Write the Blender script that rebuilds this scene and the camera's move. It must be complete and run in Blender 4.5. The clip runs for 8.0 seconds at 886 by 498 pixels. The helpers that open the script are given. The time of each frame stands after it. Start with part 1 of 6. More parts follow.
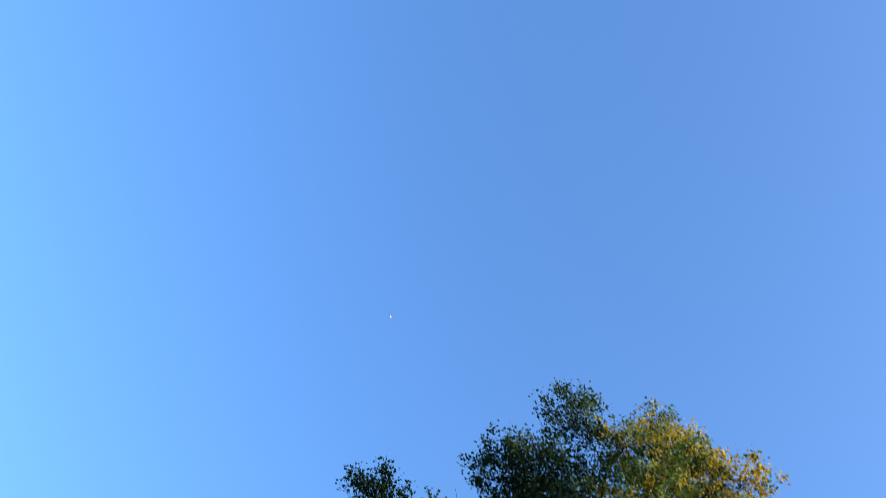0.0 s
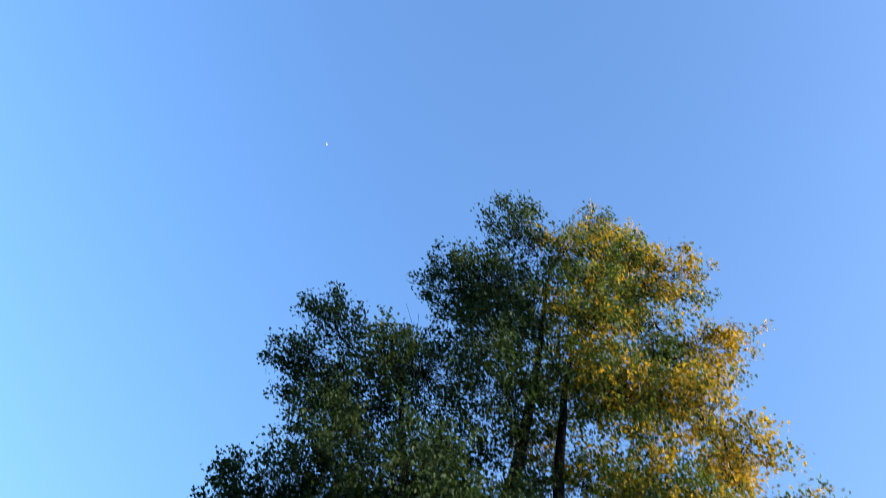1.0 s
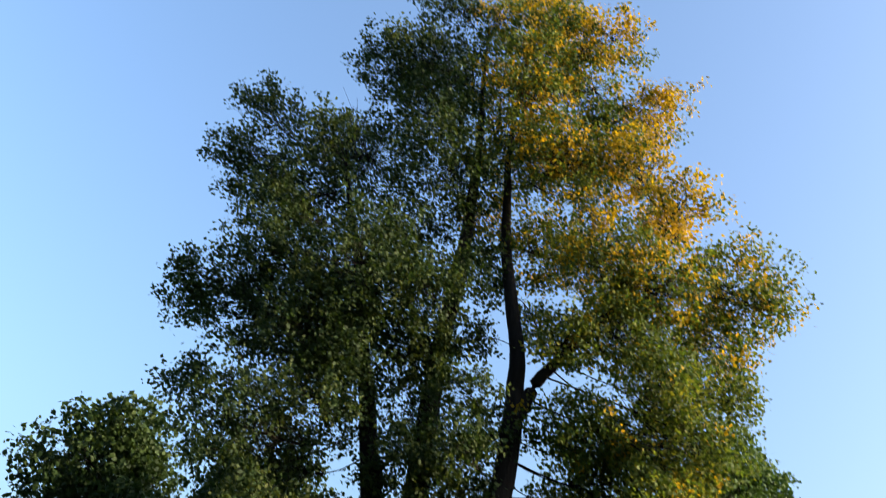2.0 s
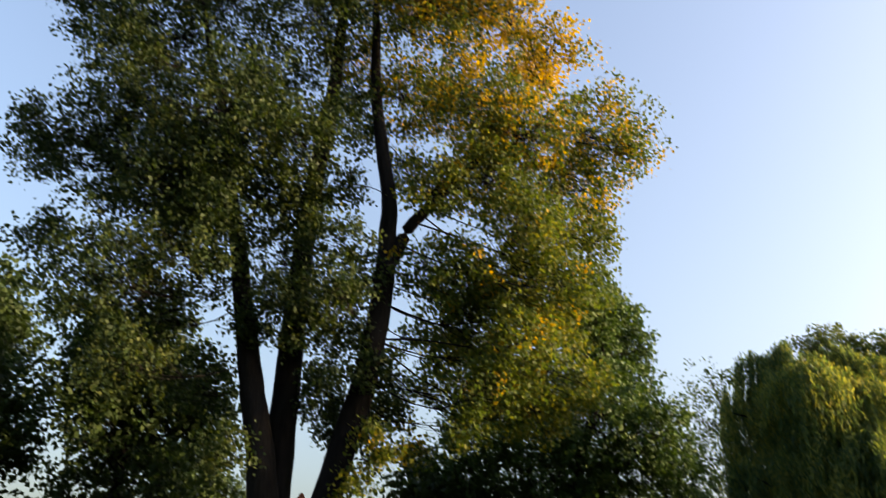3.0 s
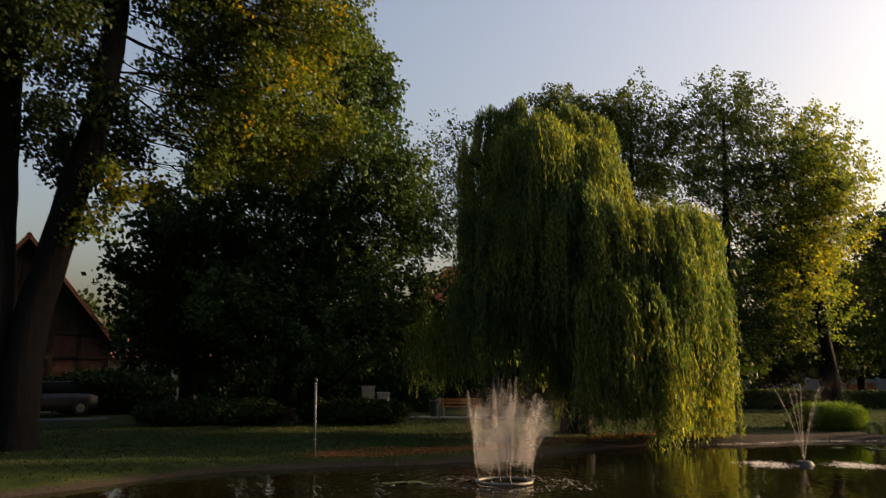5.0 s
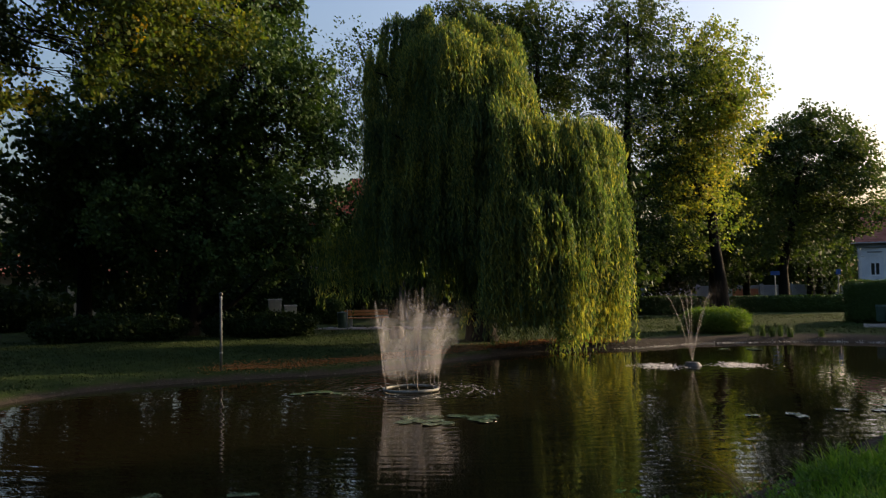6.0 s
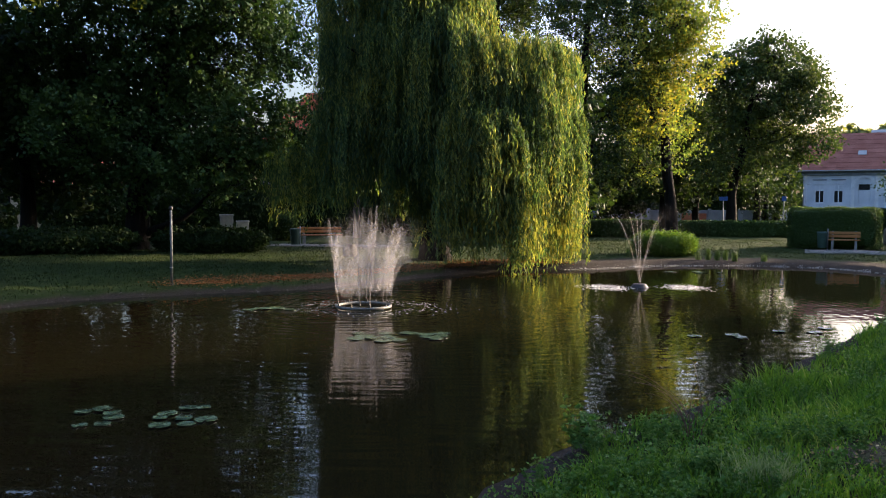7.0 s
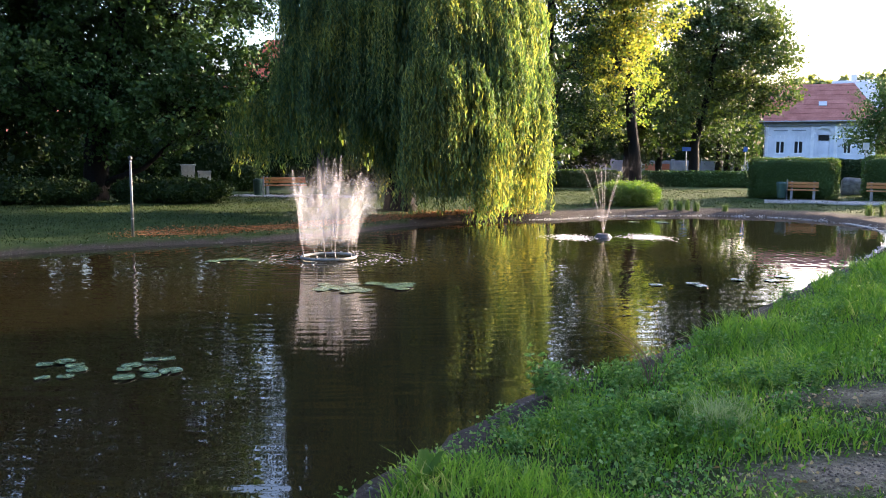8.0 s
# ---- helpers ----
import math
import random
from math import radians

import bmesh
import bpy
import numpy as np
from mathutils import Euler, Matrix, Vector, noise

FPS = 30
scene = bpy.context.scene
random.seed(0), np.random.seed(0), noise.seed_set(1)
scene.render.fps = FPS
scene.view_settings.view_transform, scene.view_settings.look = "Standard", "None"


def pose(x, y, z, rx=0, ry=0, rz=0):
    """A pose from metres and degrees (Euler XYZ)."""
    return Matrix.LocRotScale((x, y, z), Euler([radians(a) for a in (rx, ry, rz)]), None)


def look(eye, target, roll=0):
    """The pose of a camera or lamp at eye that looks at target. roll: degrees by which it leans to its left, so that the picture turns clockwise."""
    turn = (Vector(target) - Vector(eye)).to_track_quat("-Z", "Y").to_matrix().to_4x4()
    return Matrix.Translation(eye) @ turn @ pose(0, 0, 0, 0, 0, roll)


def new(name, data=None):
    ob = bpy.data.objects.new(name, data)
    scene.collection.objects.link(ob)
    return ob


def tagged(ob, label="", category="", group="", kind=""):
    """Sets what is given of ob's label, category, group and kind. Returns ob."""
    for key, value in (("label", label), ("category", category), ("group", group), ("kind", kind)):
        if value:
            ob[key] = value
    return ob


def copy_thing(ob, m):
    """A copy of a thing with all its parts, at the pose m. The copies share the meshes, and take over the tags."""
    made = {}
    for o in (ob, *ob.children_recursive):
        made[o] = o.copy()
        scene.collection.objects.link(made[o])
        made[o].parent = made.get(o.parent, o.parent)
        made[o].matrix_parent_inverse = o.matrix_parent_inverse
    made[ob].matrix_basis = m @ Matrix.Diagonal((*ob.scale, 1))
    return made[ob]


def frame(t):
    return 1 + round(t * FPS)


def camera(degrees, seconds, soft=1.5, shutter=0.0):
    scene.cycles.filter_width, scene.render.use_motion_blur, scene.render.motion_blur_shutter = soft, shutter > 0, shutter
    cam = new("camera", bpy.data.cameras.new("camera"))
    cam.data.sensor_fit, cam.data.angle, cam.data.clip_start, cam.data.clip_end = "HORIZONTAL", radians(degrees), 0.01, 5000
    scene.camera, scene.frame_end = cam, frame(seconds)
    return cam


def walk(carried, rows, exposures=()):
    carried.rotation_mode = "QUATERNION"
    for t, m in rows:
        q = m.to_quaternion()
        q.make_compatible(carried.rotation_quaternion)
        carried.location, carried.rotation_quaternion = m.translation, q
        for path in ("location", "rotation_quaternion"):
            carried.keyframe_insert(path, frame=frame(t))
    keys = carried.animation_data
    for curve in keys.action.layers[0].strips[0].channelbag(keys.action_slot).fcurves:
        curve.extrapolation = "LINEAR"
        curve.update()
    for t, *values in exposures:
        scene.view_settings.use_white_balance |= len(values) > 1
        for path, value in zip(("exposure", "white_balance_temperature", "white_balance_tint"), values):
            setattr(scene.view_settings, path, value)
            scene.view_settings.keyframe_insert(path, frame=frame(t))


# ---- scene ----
EYE = 2.1  # eye above the pond's water, which lies at z = 0


def aim(yaw, tilt, roll):
    """The pose of the standing camera: yaw to the left of +y, tilt up, roll about the view, in degrees."""
    return pose(0, 0, EYE, 90 + tilt, 0, yaw) @ pose(0, 0, 0, 0, 0, roll)


cam = camera(56.8, 8.0, soft=0.9, shutter=0.3)
walk(cam, [
    (0.0, aim(70.25, 57.94, 40.56)),
    (0.5, aim(60.92, 54.44, 30.29)),
    (1.0, aim(53.12, 49.37, 21.86)),
    (1.5, aim(46.78, 42.11, 14.86)),
    (1.7, aim(45.03, 39.26, 12.79)),
    (2.8, aim(33.10, 28.12, 3.88)),
    (3.0, aim(30.54, 26.12, 2.86)),
    (3.5, aim(24.71, 21.06, 0.92)),
    (4.0, aim(20.49, 16.56, 0.25)),
    (4.5, aim(16.13, 12.49, -0.01)),
    (5.0, aim(12.08, 8.82, -0.17)),
    (5.2, aim(10.82, 7.44, -0.29)),
    (6.3, aim(4.22, 0.79, -0.72)),
    (6.5, aim(3.62, -0.49, -0.29)),
    (7.0, aim(2.45, -3.05, 0.19)),
    (7.5, aim(1.33, -4.91, 0.43)),
    (8.0, aim(-0.00, -6.50, 0.25)),
], exposures=[
    (0.0, 1.62, 4800, 10), (1.5, 1.93, 5600, 10), (3.0, 2.05, 7700, 19), (3.5, 1.9, 8200, 23), (4.5, 1.6, 8400, 25), (5.2, 1.22, 8200, 22),
    (6.3, 1.25, 6300, 17), (6.5, 1.43, 6250, 18), (7.0, 2.22, 6050, 22), (7.5, 2.97, 5950, 24), (8.0, 3.42, 5900, 25),
])

# ---- sky and sun ----
SUN_BEARING, SUN_HEIGHT = 61.0, 12.0  # degrees to the right of +y, and above the horizon
world = bpy.data.worlds.new("sky")
scene.world = world
world.use_nodes = True
wn = world.node_tree.nodes
sky = wn.new("ShaderNodeTexSky")
sky.sky_type = "NISHITA"
sky.sun_disc = False
sky.sun_elevation, sky.sun_rotation = radians(SUN_HEIGHT), radians(SUN_BEARING)
sky.air_density, sky.dust_density, sky.ozone_density = 1.25, 7.0, 3.5
wn["Background"].inputs["Strength"].default_value = 0.15
clear = wn.new("ShaderNodeHueSaturation")  # a clear, deep evening blue
clear.inputs["Saturation"].default_value = 0.95
world.node_tree.links.new(sky.outputs["Color"], clear.inputs["Color"])
world.node_tree.links.new(clear.outputs["Color"], wn["Background"].inputs["Color"])

sun = new("sun", bpy.data.lights.new("sun", "SUN"))
sun.data.energy, sun.data.angle, sun.data.color = 3.6, radians(0.6), (1.0, 0.78, 0.47)
sun_way = Vector((math.sin(radians(SUN_BEARING)) * math.cos(radians(SUN_HEIGHT)),
                  math.cos(radians(SUN_BEARING)) * math.cos(radians(SUN_HEIGHT)), math.sin(radians(SUN_HEIGHT))))
sun.matrix_world = look(sun_way * 80, (0, 0, 0))


# ---- materials ----
def shader(name):
    m = bpy.data.materials.new(name)
    m.use_nodes = True
    return m, m.node_tree.nodes, m.node_tree.links, m.node_tree.nodes["Principled BSDF"]


def noise_node(n, l, scale, detail=4.0, rough=0.55, coords="Object", stretch=(1, 1, 1)):
    tc, mp, tx = n.new("ShaderNodeTexCoord"), n.new("ShaderNodeMapping"), n.new("ShaderNodeTexNoise")
    mp.inputs["Scale"].default_value = stretch
    tx.inputs["Scale"].default_value, tx.inputs["Detail"].default_value, tx.inputs["Roughness"].default_value = scale, detail, rough
    l.new(tc.outputs[coords], mp.inputs["Vector"])
    l.new(mp.outputs["Vector"], tx.inputs["Vector"])
    return tx


def ramp_node(n, l, source, stops):
    r = n.new("ShaderNodeValToRGB")
    while len(r.color_ramp.elements) < len(stops):
        r.color_ramp.elements.new(0.5)
    for e, (at, c) in zip(r.color_ramp.elements, stops):
        e.position, e.color = at, (*c, 1)
    l.new(source, r.inputs["Fac"])
    return r


def mix_node(n, l, fac, a, b, kind="MIX"):
    x = n.new("ShaderNodeMix")
    x.data_type, x.blend_type = "RGBA", kind
    for socket, v in ((x.inputs[0], fac), (x.inputs[6], a), (x.inputs[7], b)):
        if isinstance(v, (int, float)):
            socket.default_value = v
        elif isinstance(v, tuple):
            socket.default_value = (*v, 1)
        else:
            l.new(v, socket)
    return x.outputs[2]


def bump_node(n, l, height, strength, distance, onto):
    b = n.new("ShaderNodeBump")
    b.inputs["Strength"].default_value, b.inputs["Distance"].default_value = strength, distance
    l.new(height, b.inputs["Height"])
    l.new(b.outputs["Normal"], onto.inputs["Normal"])
    return b


def rough_mat(name, dark, light, scale=3.0, fine=30.0, rough=0.85, bump=0.3, dist=0.01, metal=0.0, stretch=(1, 1, 1)):
    """A matt surface with stains at one scale and grain at another."""
    m, n, l, p = shader(name)
    a, b = noise_node(n, l, scale, stretch=stretch), noise_node(n, l, fine, stretch=stretch)
    r = ramp_node(n, l, a.outputs["Fac"], [(0.3, dark), (0.7, light)])
    g = ramp_node(n, l, b.outputs["Fac"], [(0.3, (0.6, 0.6, 0.6)), (0.7, (1.1, 1.1, 1.1))])
    l.new(mix_node(n, l, 0.8, r.outputs["Color"], g.outputs["Color"], "MULTIPLY"), p.inputs["Base Color"])
    p.inputs["Roughness"].default_value, p.inputs["Metallic"].default_value = rough, metal
    p.inputs["Specular IOR Level"].default_value = 0.12 if rough > 0.75 else 0.5
    bump_node(n, l, b.outputs["Fac"], bump, dist, p)
    return m


def leaf_mat(name, stops, translucent=0.45, rough=0.6, spread=0.35):
    """Leaves: a colour for each leaf, light that shines through, a little gloss."""
    m, n, l, p = shader(name)
    geo = n.new("ShaderNodeNewGeometry")
    patch = noise_node(n, l, spread, 2.0)
    add = n.new("ShaderNodeMath")
    add.operation = "MULTIPLY_ADD"
    l.new(geo.outputs["Random Per Island"], add.inputs[0])
    add.inputs[1].default_value = 0.55
    half = n.new("ShaderNodeMath")
    half.operation = "MULTIPLY_ADD"
    l.new(patch.outputs["Fac"], half.inputs[0])
    half.inputs[1].default_value, half.inputs[2].default_value = 1.0, -0.28
    l.new(half.outputs[0], add.inputs[2])
    r = ramp_node(n, l, add.outputs[0], stops)
    l.new(r.outputs["Color"], p.inputs["Base Color"])
    p.inputs["Roughness"].default_value = rough
    p.inputs["Specular IOR Level"].default_value = 0.15
    tr, mx = n.new("ShaderNodeBsdfTranslucent"), n.new("ShaderNodeMixShader")
    hue = mix_node(n, l, 1.0, r.outputs["Color"], (1.4, 1.35, 0.55), "MULTIPLY")
    l.new(hue, tr.inputs["Color"])
    mx.inputs[0].default_value = translucent
    l.new(p.outputs[0], mx.inputs[1])
    l.new(tr.outputs[0], mx.inputs[2])
    l.new(mx.outputs[0], n["Material Output"].inputs["Surface"])
    return m


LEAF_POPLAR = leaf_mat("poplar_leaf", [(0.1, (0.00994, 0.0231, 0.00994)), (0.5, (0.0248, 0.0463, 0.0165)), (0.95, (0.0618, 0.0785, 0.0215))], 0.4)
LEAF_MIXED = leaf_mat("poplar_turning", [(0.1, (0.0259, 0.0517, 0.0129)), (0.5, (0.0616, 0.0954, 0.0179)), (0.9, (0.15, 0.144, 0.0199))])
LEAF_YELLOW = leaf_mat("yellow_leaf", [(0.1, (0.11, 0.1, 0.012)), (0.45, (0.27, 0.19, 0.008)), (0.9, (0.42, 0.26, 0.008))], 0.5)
LEAF_MAPLE = leaf_mat("maple_leaf", [(0.1, (0.0179, 0.0459, 0.014)), (0.5, (0.0395, 0.0816, 0.0229)), (0.95, (0.0765, 0.128, 0.0382))], 0.22)
# green leaves with the shade on back trees and shrubs put into the colour
LEAF_SHADE = leaf_mat("shaded_leaf", [(0.1, (0.0112, 0.0259, 0.00778)), (0.5, (0.0233, 0.0449, 0.013)), (0.95, (0.0432, 0.0674, 0.019))], 0.28)
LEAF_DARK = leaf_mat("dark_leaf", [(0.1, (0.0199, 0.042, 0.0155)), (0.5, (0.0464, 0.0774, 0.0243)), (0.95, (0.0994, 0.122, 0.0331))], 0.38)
# the elm's turning leaves, two tones brightened to carry sunlight
LEAF_LIME = leaf_mat("sunlit_turning_leaf", [(0.1, (0.0652, 0.117, 0.0312)), (0.5, (0.172, 0.203, 0.039)), (0.9, (0.446, 0.366, 0.0437))], 0.48)
LEAF_ELM = leaf_mat("sunlit_elm_leaf", [(0.1, (0.0629, 0.119, 0.0308)), (0.5, (0.147, 0.196, 0.042)), (0.95, (0.308, 0.295, 0.0491))], 0.5)
# paler and greyer: distance haze put into the furthest trees' leaves
LEAF_FAR = leaf_mat("hazy_far_leaf", [(0.1, (0.09, 0.12, 0.06)), (0.5, (0.14, 0.17, 0.08)), (0.95, (0.2, 0.21, 0.1))], 0.45)
LEAF_WILLOW = leaf_mat("willow_leaf", [(0.1, (0.036, 0.076, 0.042)), (0.5, (0.09, 0.148, 0.056)), (0.95, (0.37, 0.355, 0.08))], 0.48)
LEAF_HEDGE = leaf_mat("hedge_leaf", [(0.1, (0.032, 0.065, 0.02)), (0.5, (0.06, 0.105, 0.03)), (0.95, (0.10, 0.15, 0.04))], 0.25)
LEAF_BUSH = leaf_mat("bush_leaf", [(0.1, (0.0375, 0.09, 0.0105)), (0.5, (0.0825, 0.158, 0.0165)), (0.95, (0.15, 0.225, 0.03))], 0.4)
GRASS = leaf_mat("grass_blade", [(0.1, (0.0275, 0.085, 0.0119)), (0.45, (0.0935, 0.21, 0.0238)), (0.75, (0.165, 0.29, 0.034)), (0.95, (0.363, 0.38, 0.136))], 0.4, spread=1.1)
LEAF_WEED = leaf_mat("weed_leaf", [(0.1, (0.035, 0.105, 0.03)), (0.5, (0.095, 0.2, 0.05)), (0.95, (0.28, 0.38, 0.14))], 0.35)
# far lawn: the shade under the trees is put into the blade colour
LAWN = leaf_mat("shaded_lawn_blade", [(0.1, (0.009, 0.0188, 0.0045)), (0.5, (0.021, 0.0375, 0.00825)), (0.95, (0.039, 0.0495, 0.015))], 0.3, spread=0.3)
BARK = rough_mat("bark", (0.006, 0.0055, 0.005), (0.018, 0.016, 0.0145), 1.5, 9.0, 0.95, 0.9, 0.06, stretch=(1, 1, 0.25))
PALE_BARK = rough_mat("grey_bark", (0.06, 0.05, 0.04), (0.14, 0.12, 0.10), 1.5, 9.0, 0.95, 0.8, 0.05, stretch=(1, 1, 0.25))


# ---- mesh helpers ----
def mesh_np(name, verts, faces):
    """A mesh from arrays: verts (n, 3), faces (m, 3) or (m, 4)."""
    me = bpy.data.meshes.new(name)
    verts, faces = np.asarray(verts, np.float32), np.asarray(faces, np.int32)
    k = faces.shape[1]
    me.vertices.add(len(verts))
    me.vertices.foreach_set("co", verts.ravel())
    me.loops.add(faces.size)
    me.loops.foreach_set("vertex_index", faces.ravel())
    me.polygons.add(len(faces))
    me.polygons.foreach_set("loop_start", np.arange(0, faces.size, k, dtype=np.int32))
    me.update(calc_edges=True)
    return me


def part_np(name, verts, faces, material, parent=None, label="", smooth=False):
    me = mesh_np(name, verts, faces)
    me.materials.append(material)
    if smooth:
        me.polygons.foreach_set("use_smooth", np.ones(len(me.polygons), bool))
    ob = new(name, me)
    ob.parent = parent
    return tagged(ob, label)


def part(name, bm, material, parent=None, label="", smooth=False):
    """Links a bmesh as one mesh object under a thing or a part."""
    me = bpy.data.meshes.new(name)
    bm.to_mesh(me)
    bm.free()
    me.materials.append(material)
    if smooth:
        me.polygons.foreach_set("use_smooth", np.ones(len(me.polygons), bool))
    ob = new(name, me)
    ob.parent = parent
    return tagged(ob, label)


def thing(name, m, label, category, group="", kind=""):
    ob = new(name)
    ob.matrix_world = m
    return tagged(ob, label, category, group, kind)


def box(bm, x0, x1, y0, y1, z0, z1, bevel=0.0):
    made = bmesh.ops.create_cube(bm, size=1.0, matrix=Matrix.Translation(((x0 + x1) / 2, (y0 + y1) / 2, (z0 + z1) / 2))
                                 @ Matrix.Diagonal((x1 - x0, y1 - y0, z1 - z0, 1)))
    if bevel:
        edges = list({e for v in made["verts"] for e in v.link_edges})
        bmesh.ops.bevel(bm, geom=edges, offset=bevel, segments=1, affect="EDGES")
    return bm


def cuboid(*a, **k):
    return box(bmesh.new(), *a, **k)


def tubes(paths, sides=5):
    """Tapered tubes along paths of (points (n, 3), radii (n,)); returns verts and faces."""
    vs, fs, base = [], [], 0
    ang = np.arange(sides) * 2 * np.pi / sides
    for pts, rad in paths:
        pts, rad = np.asarray(pts, float), np.asarray(rad, float)
        way = np.gradient(pts, axis=0)
        way /= np.linalg.norm(way, axis=1, keepdims=True) + 1e-9
        ref = np.where(np.abs(way[:, 2:3]) > 0.9, [[1.0, 0, 0]], [[0, 0, 1.0]])
        a = np.cross(way, ref)
        a /= np.linalg.norm(a, axis=1, keepdims=True) + 1e-9
        b = np.cross(way, a)
        ring = pts[:, None] + rad[:, None, None] * (np.cos(ang)[None, :, None] * a[:, None] + np.sin(ang)[None, :, None] * b[:, None])
        vs.append(ring.reshape(-1, 3))
        n = len(pts)
        i, j = np.meshgrid(np.arange(n - 1), np.arange(sides), indexing="ij")
        j2 = (j + 1) % sides
        fs.append(np.stack([base + i * sides + j, base + i * sides + j2, base + (i + 1) * sides + j2, base + (i + 1) * sides + j], -1).reshape(-1, 4))
        base += n * sides
    return np.concatenate(vs), np.concatenate(fs)


def leaves(rng, centres, size, width=0.75, droop=0.0, along=None):
    """Folded four-cornered leaves at the centres, each turned its own way; returns verts and faces."""
    n = len(centres)
    d = rng.normal(size=(n, 3)) if along is None else along + rng.normal(size=(n, 3)) * 0.25
    d[:, 2] -= droop
    d /= np.linalg.norm(d, axis=1, keepdims=True) + 1e-9
    s = np.cross(d, rng.normal(size=(n, 3)))
    s /= np.linalg.norm(s, axis=1, keepdims=True) + 1e-9
    up = np.cross(s, d)
    L = (size * rng.uniform(0.65, 1.25, n))[:, None]
    v = np.stack([centres - d * L * 0.5, centres + s * L * width * 0.5 + up * L * 0.12 - d * L * 0.08,
                  centres + d * L * 0.5, centres - s * L * width * 0.5 + up * L * 0.12 - d * L * 0.08], 1).reshape(-1, 3)
    i = np.arange(n)[:, None] * 4
    return v, np.concatenate([i + [[0, 1, 2]], i + [[0, 2, 3]]])


def bent(a, b, rng, sag=0.12, n=6):
    """A curved line of n points from a to b."""
    a, b = np.asarray(a, float), np.asarray(b, float)
    t = np.linspace(0, 1, n)[:, None]
    span = np.linalg.norm(b - a)
    off = rng.normal(size=3) * span * sag
    off[2] -= span * sag * 0.6
    return a + (b - a) * t + np.sin(np.pi * t) * off


# ---- ground and pond ----
def spline(points, steps=8):
    p = np.array(points, float)
    out = []
    for i in range(len(p)):
        a, b, c, d = p[i - 1], p[i], p[(i + 1) % len(p)], p[(i + 2) % len(p)]
        for t in np.arange(steps) / steps:
            out.append(0.5 * (2 * b + (c - a) * t + (2 * a - 5 * b + 4 * c - d) * t * t + (3 * b - a - 3 * c + d) * t ** 3))
    return np.array(out)


SHORE = spline([(-10.4, 13.7), (-12.5, 10), (-15, 6), (-15, 1), (-11, -1.5), (-6, 0), (-3, 2), (-1.5, 3.6), (-0.55, 4.9), (0.8, 7.0), (1.85, 8.05),
                (3.2, 9.6), (5.0, 12.0), (7.0, 14.6), (10.0, 18.6), (12.0, 22.0), (12.9, 25.0), (12.2, 27.8), (10.0, 29.2), (6.3, 28.9),
                (3.7, 27.3), (1.3, 26.6), (-1.1, 24.3), (-4.0, 20.4), (-7.0, 18.6), (-9.2, 16.8)])


def shore_distance(x, y):
    """Metres from the shore line, positive on land."""
    x, y = np.asarray(x, float), np.asarray(y, float)
    best, inside = np.full(x.shape, 1e9), np.zeros(x.shape, bool)
    for a, b in zip(SHORE, np.roll(SHORE, -1, 0)):
        ab = b - a
        t = np.clip(((x - a[0]) * ab[0] + (y - a[1]) * ab[1]) / (ab @ ab), 0, 1)
        best = np.minimum(best, np.hypot(x - a[0] - t * ab[0], y - a[1] - t * ab[1]))
        if a[1] != b[1]:
            inside ^= ((a[1] > y) != (b[1] > y)) & (x < (b[0] - a[0]) * (y - a[1]) / (b[1] - a[1]) + a[0])
    return np.where(inside, -best, best)


def ramp(v):
    v = np.clip(v, 0, 1)
    return v * v * (3 - 2 * v)


def lie(x, y):
    """The ground's height."""
    s = shore_distance(x, y)
    x, y = np.asarray(x, float), np.asarray(y, float)
    near = ramp((16 - y) / 8) * ramp((x + 4) / 3)
    z = 0.16 * ramp(s / 0.35) + (0.10 + 0.12 * near) * ramp((s - 0.3) / 3.0) + 0.14 * ramp((s - 3) / 8) - 0.7 * ramp(-s / 1.5)
    z += 0.025 * np.sin(x * 1.7 + y * 0.6) * np.cos(y * 1.3 - x * 0.4) * ramp(s / 1.0)
    return z + 0.012 * np.sin(x * 6.1 + 1.3 * np.sin(y * 5)) * np.cos(y * 5.3) * ramp(s / 0.3)


def ground_at(x, y):
    return float(lie(np.array([x]), np.array([y]))[0])


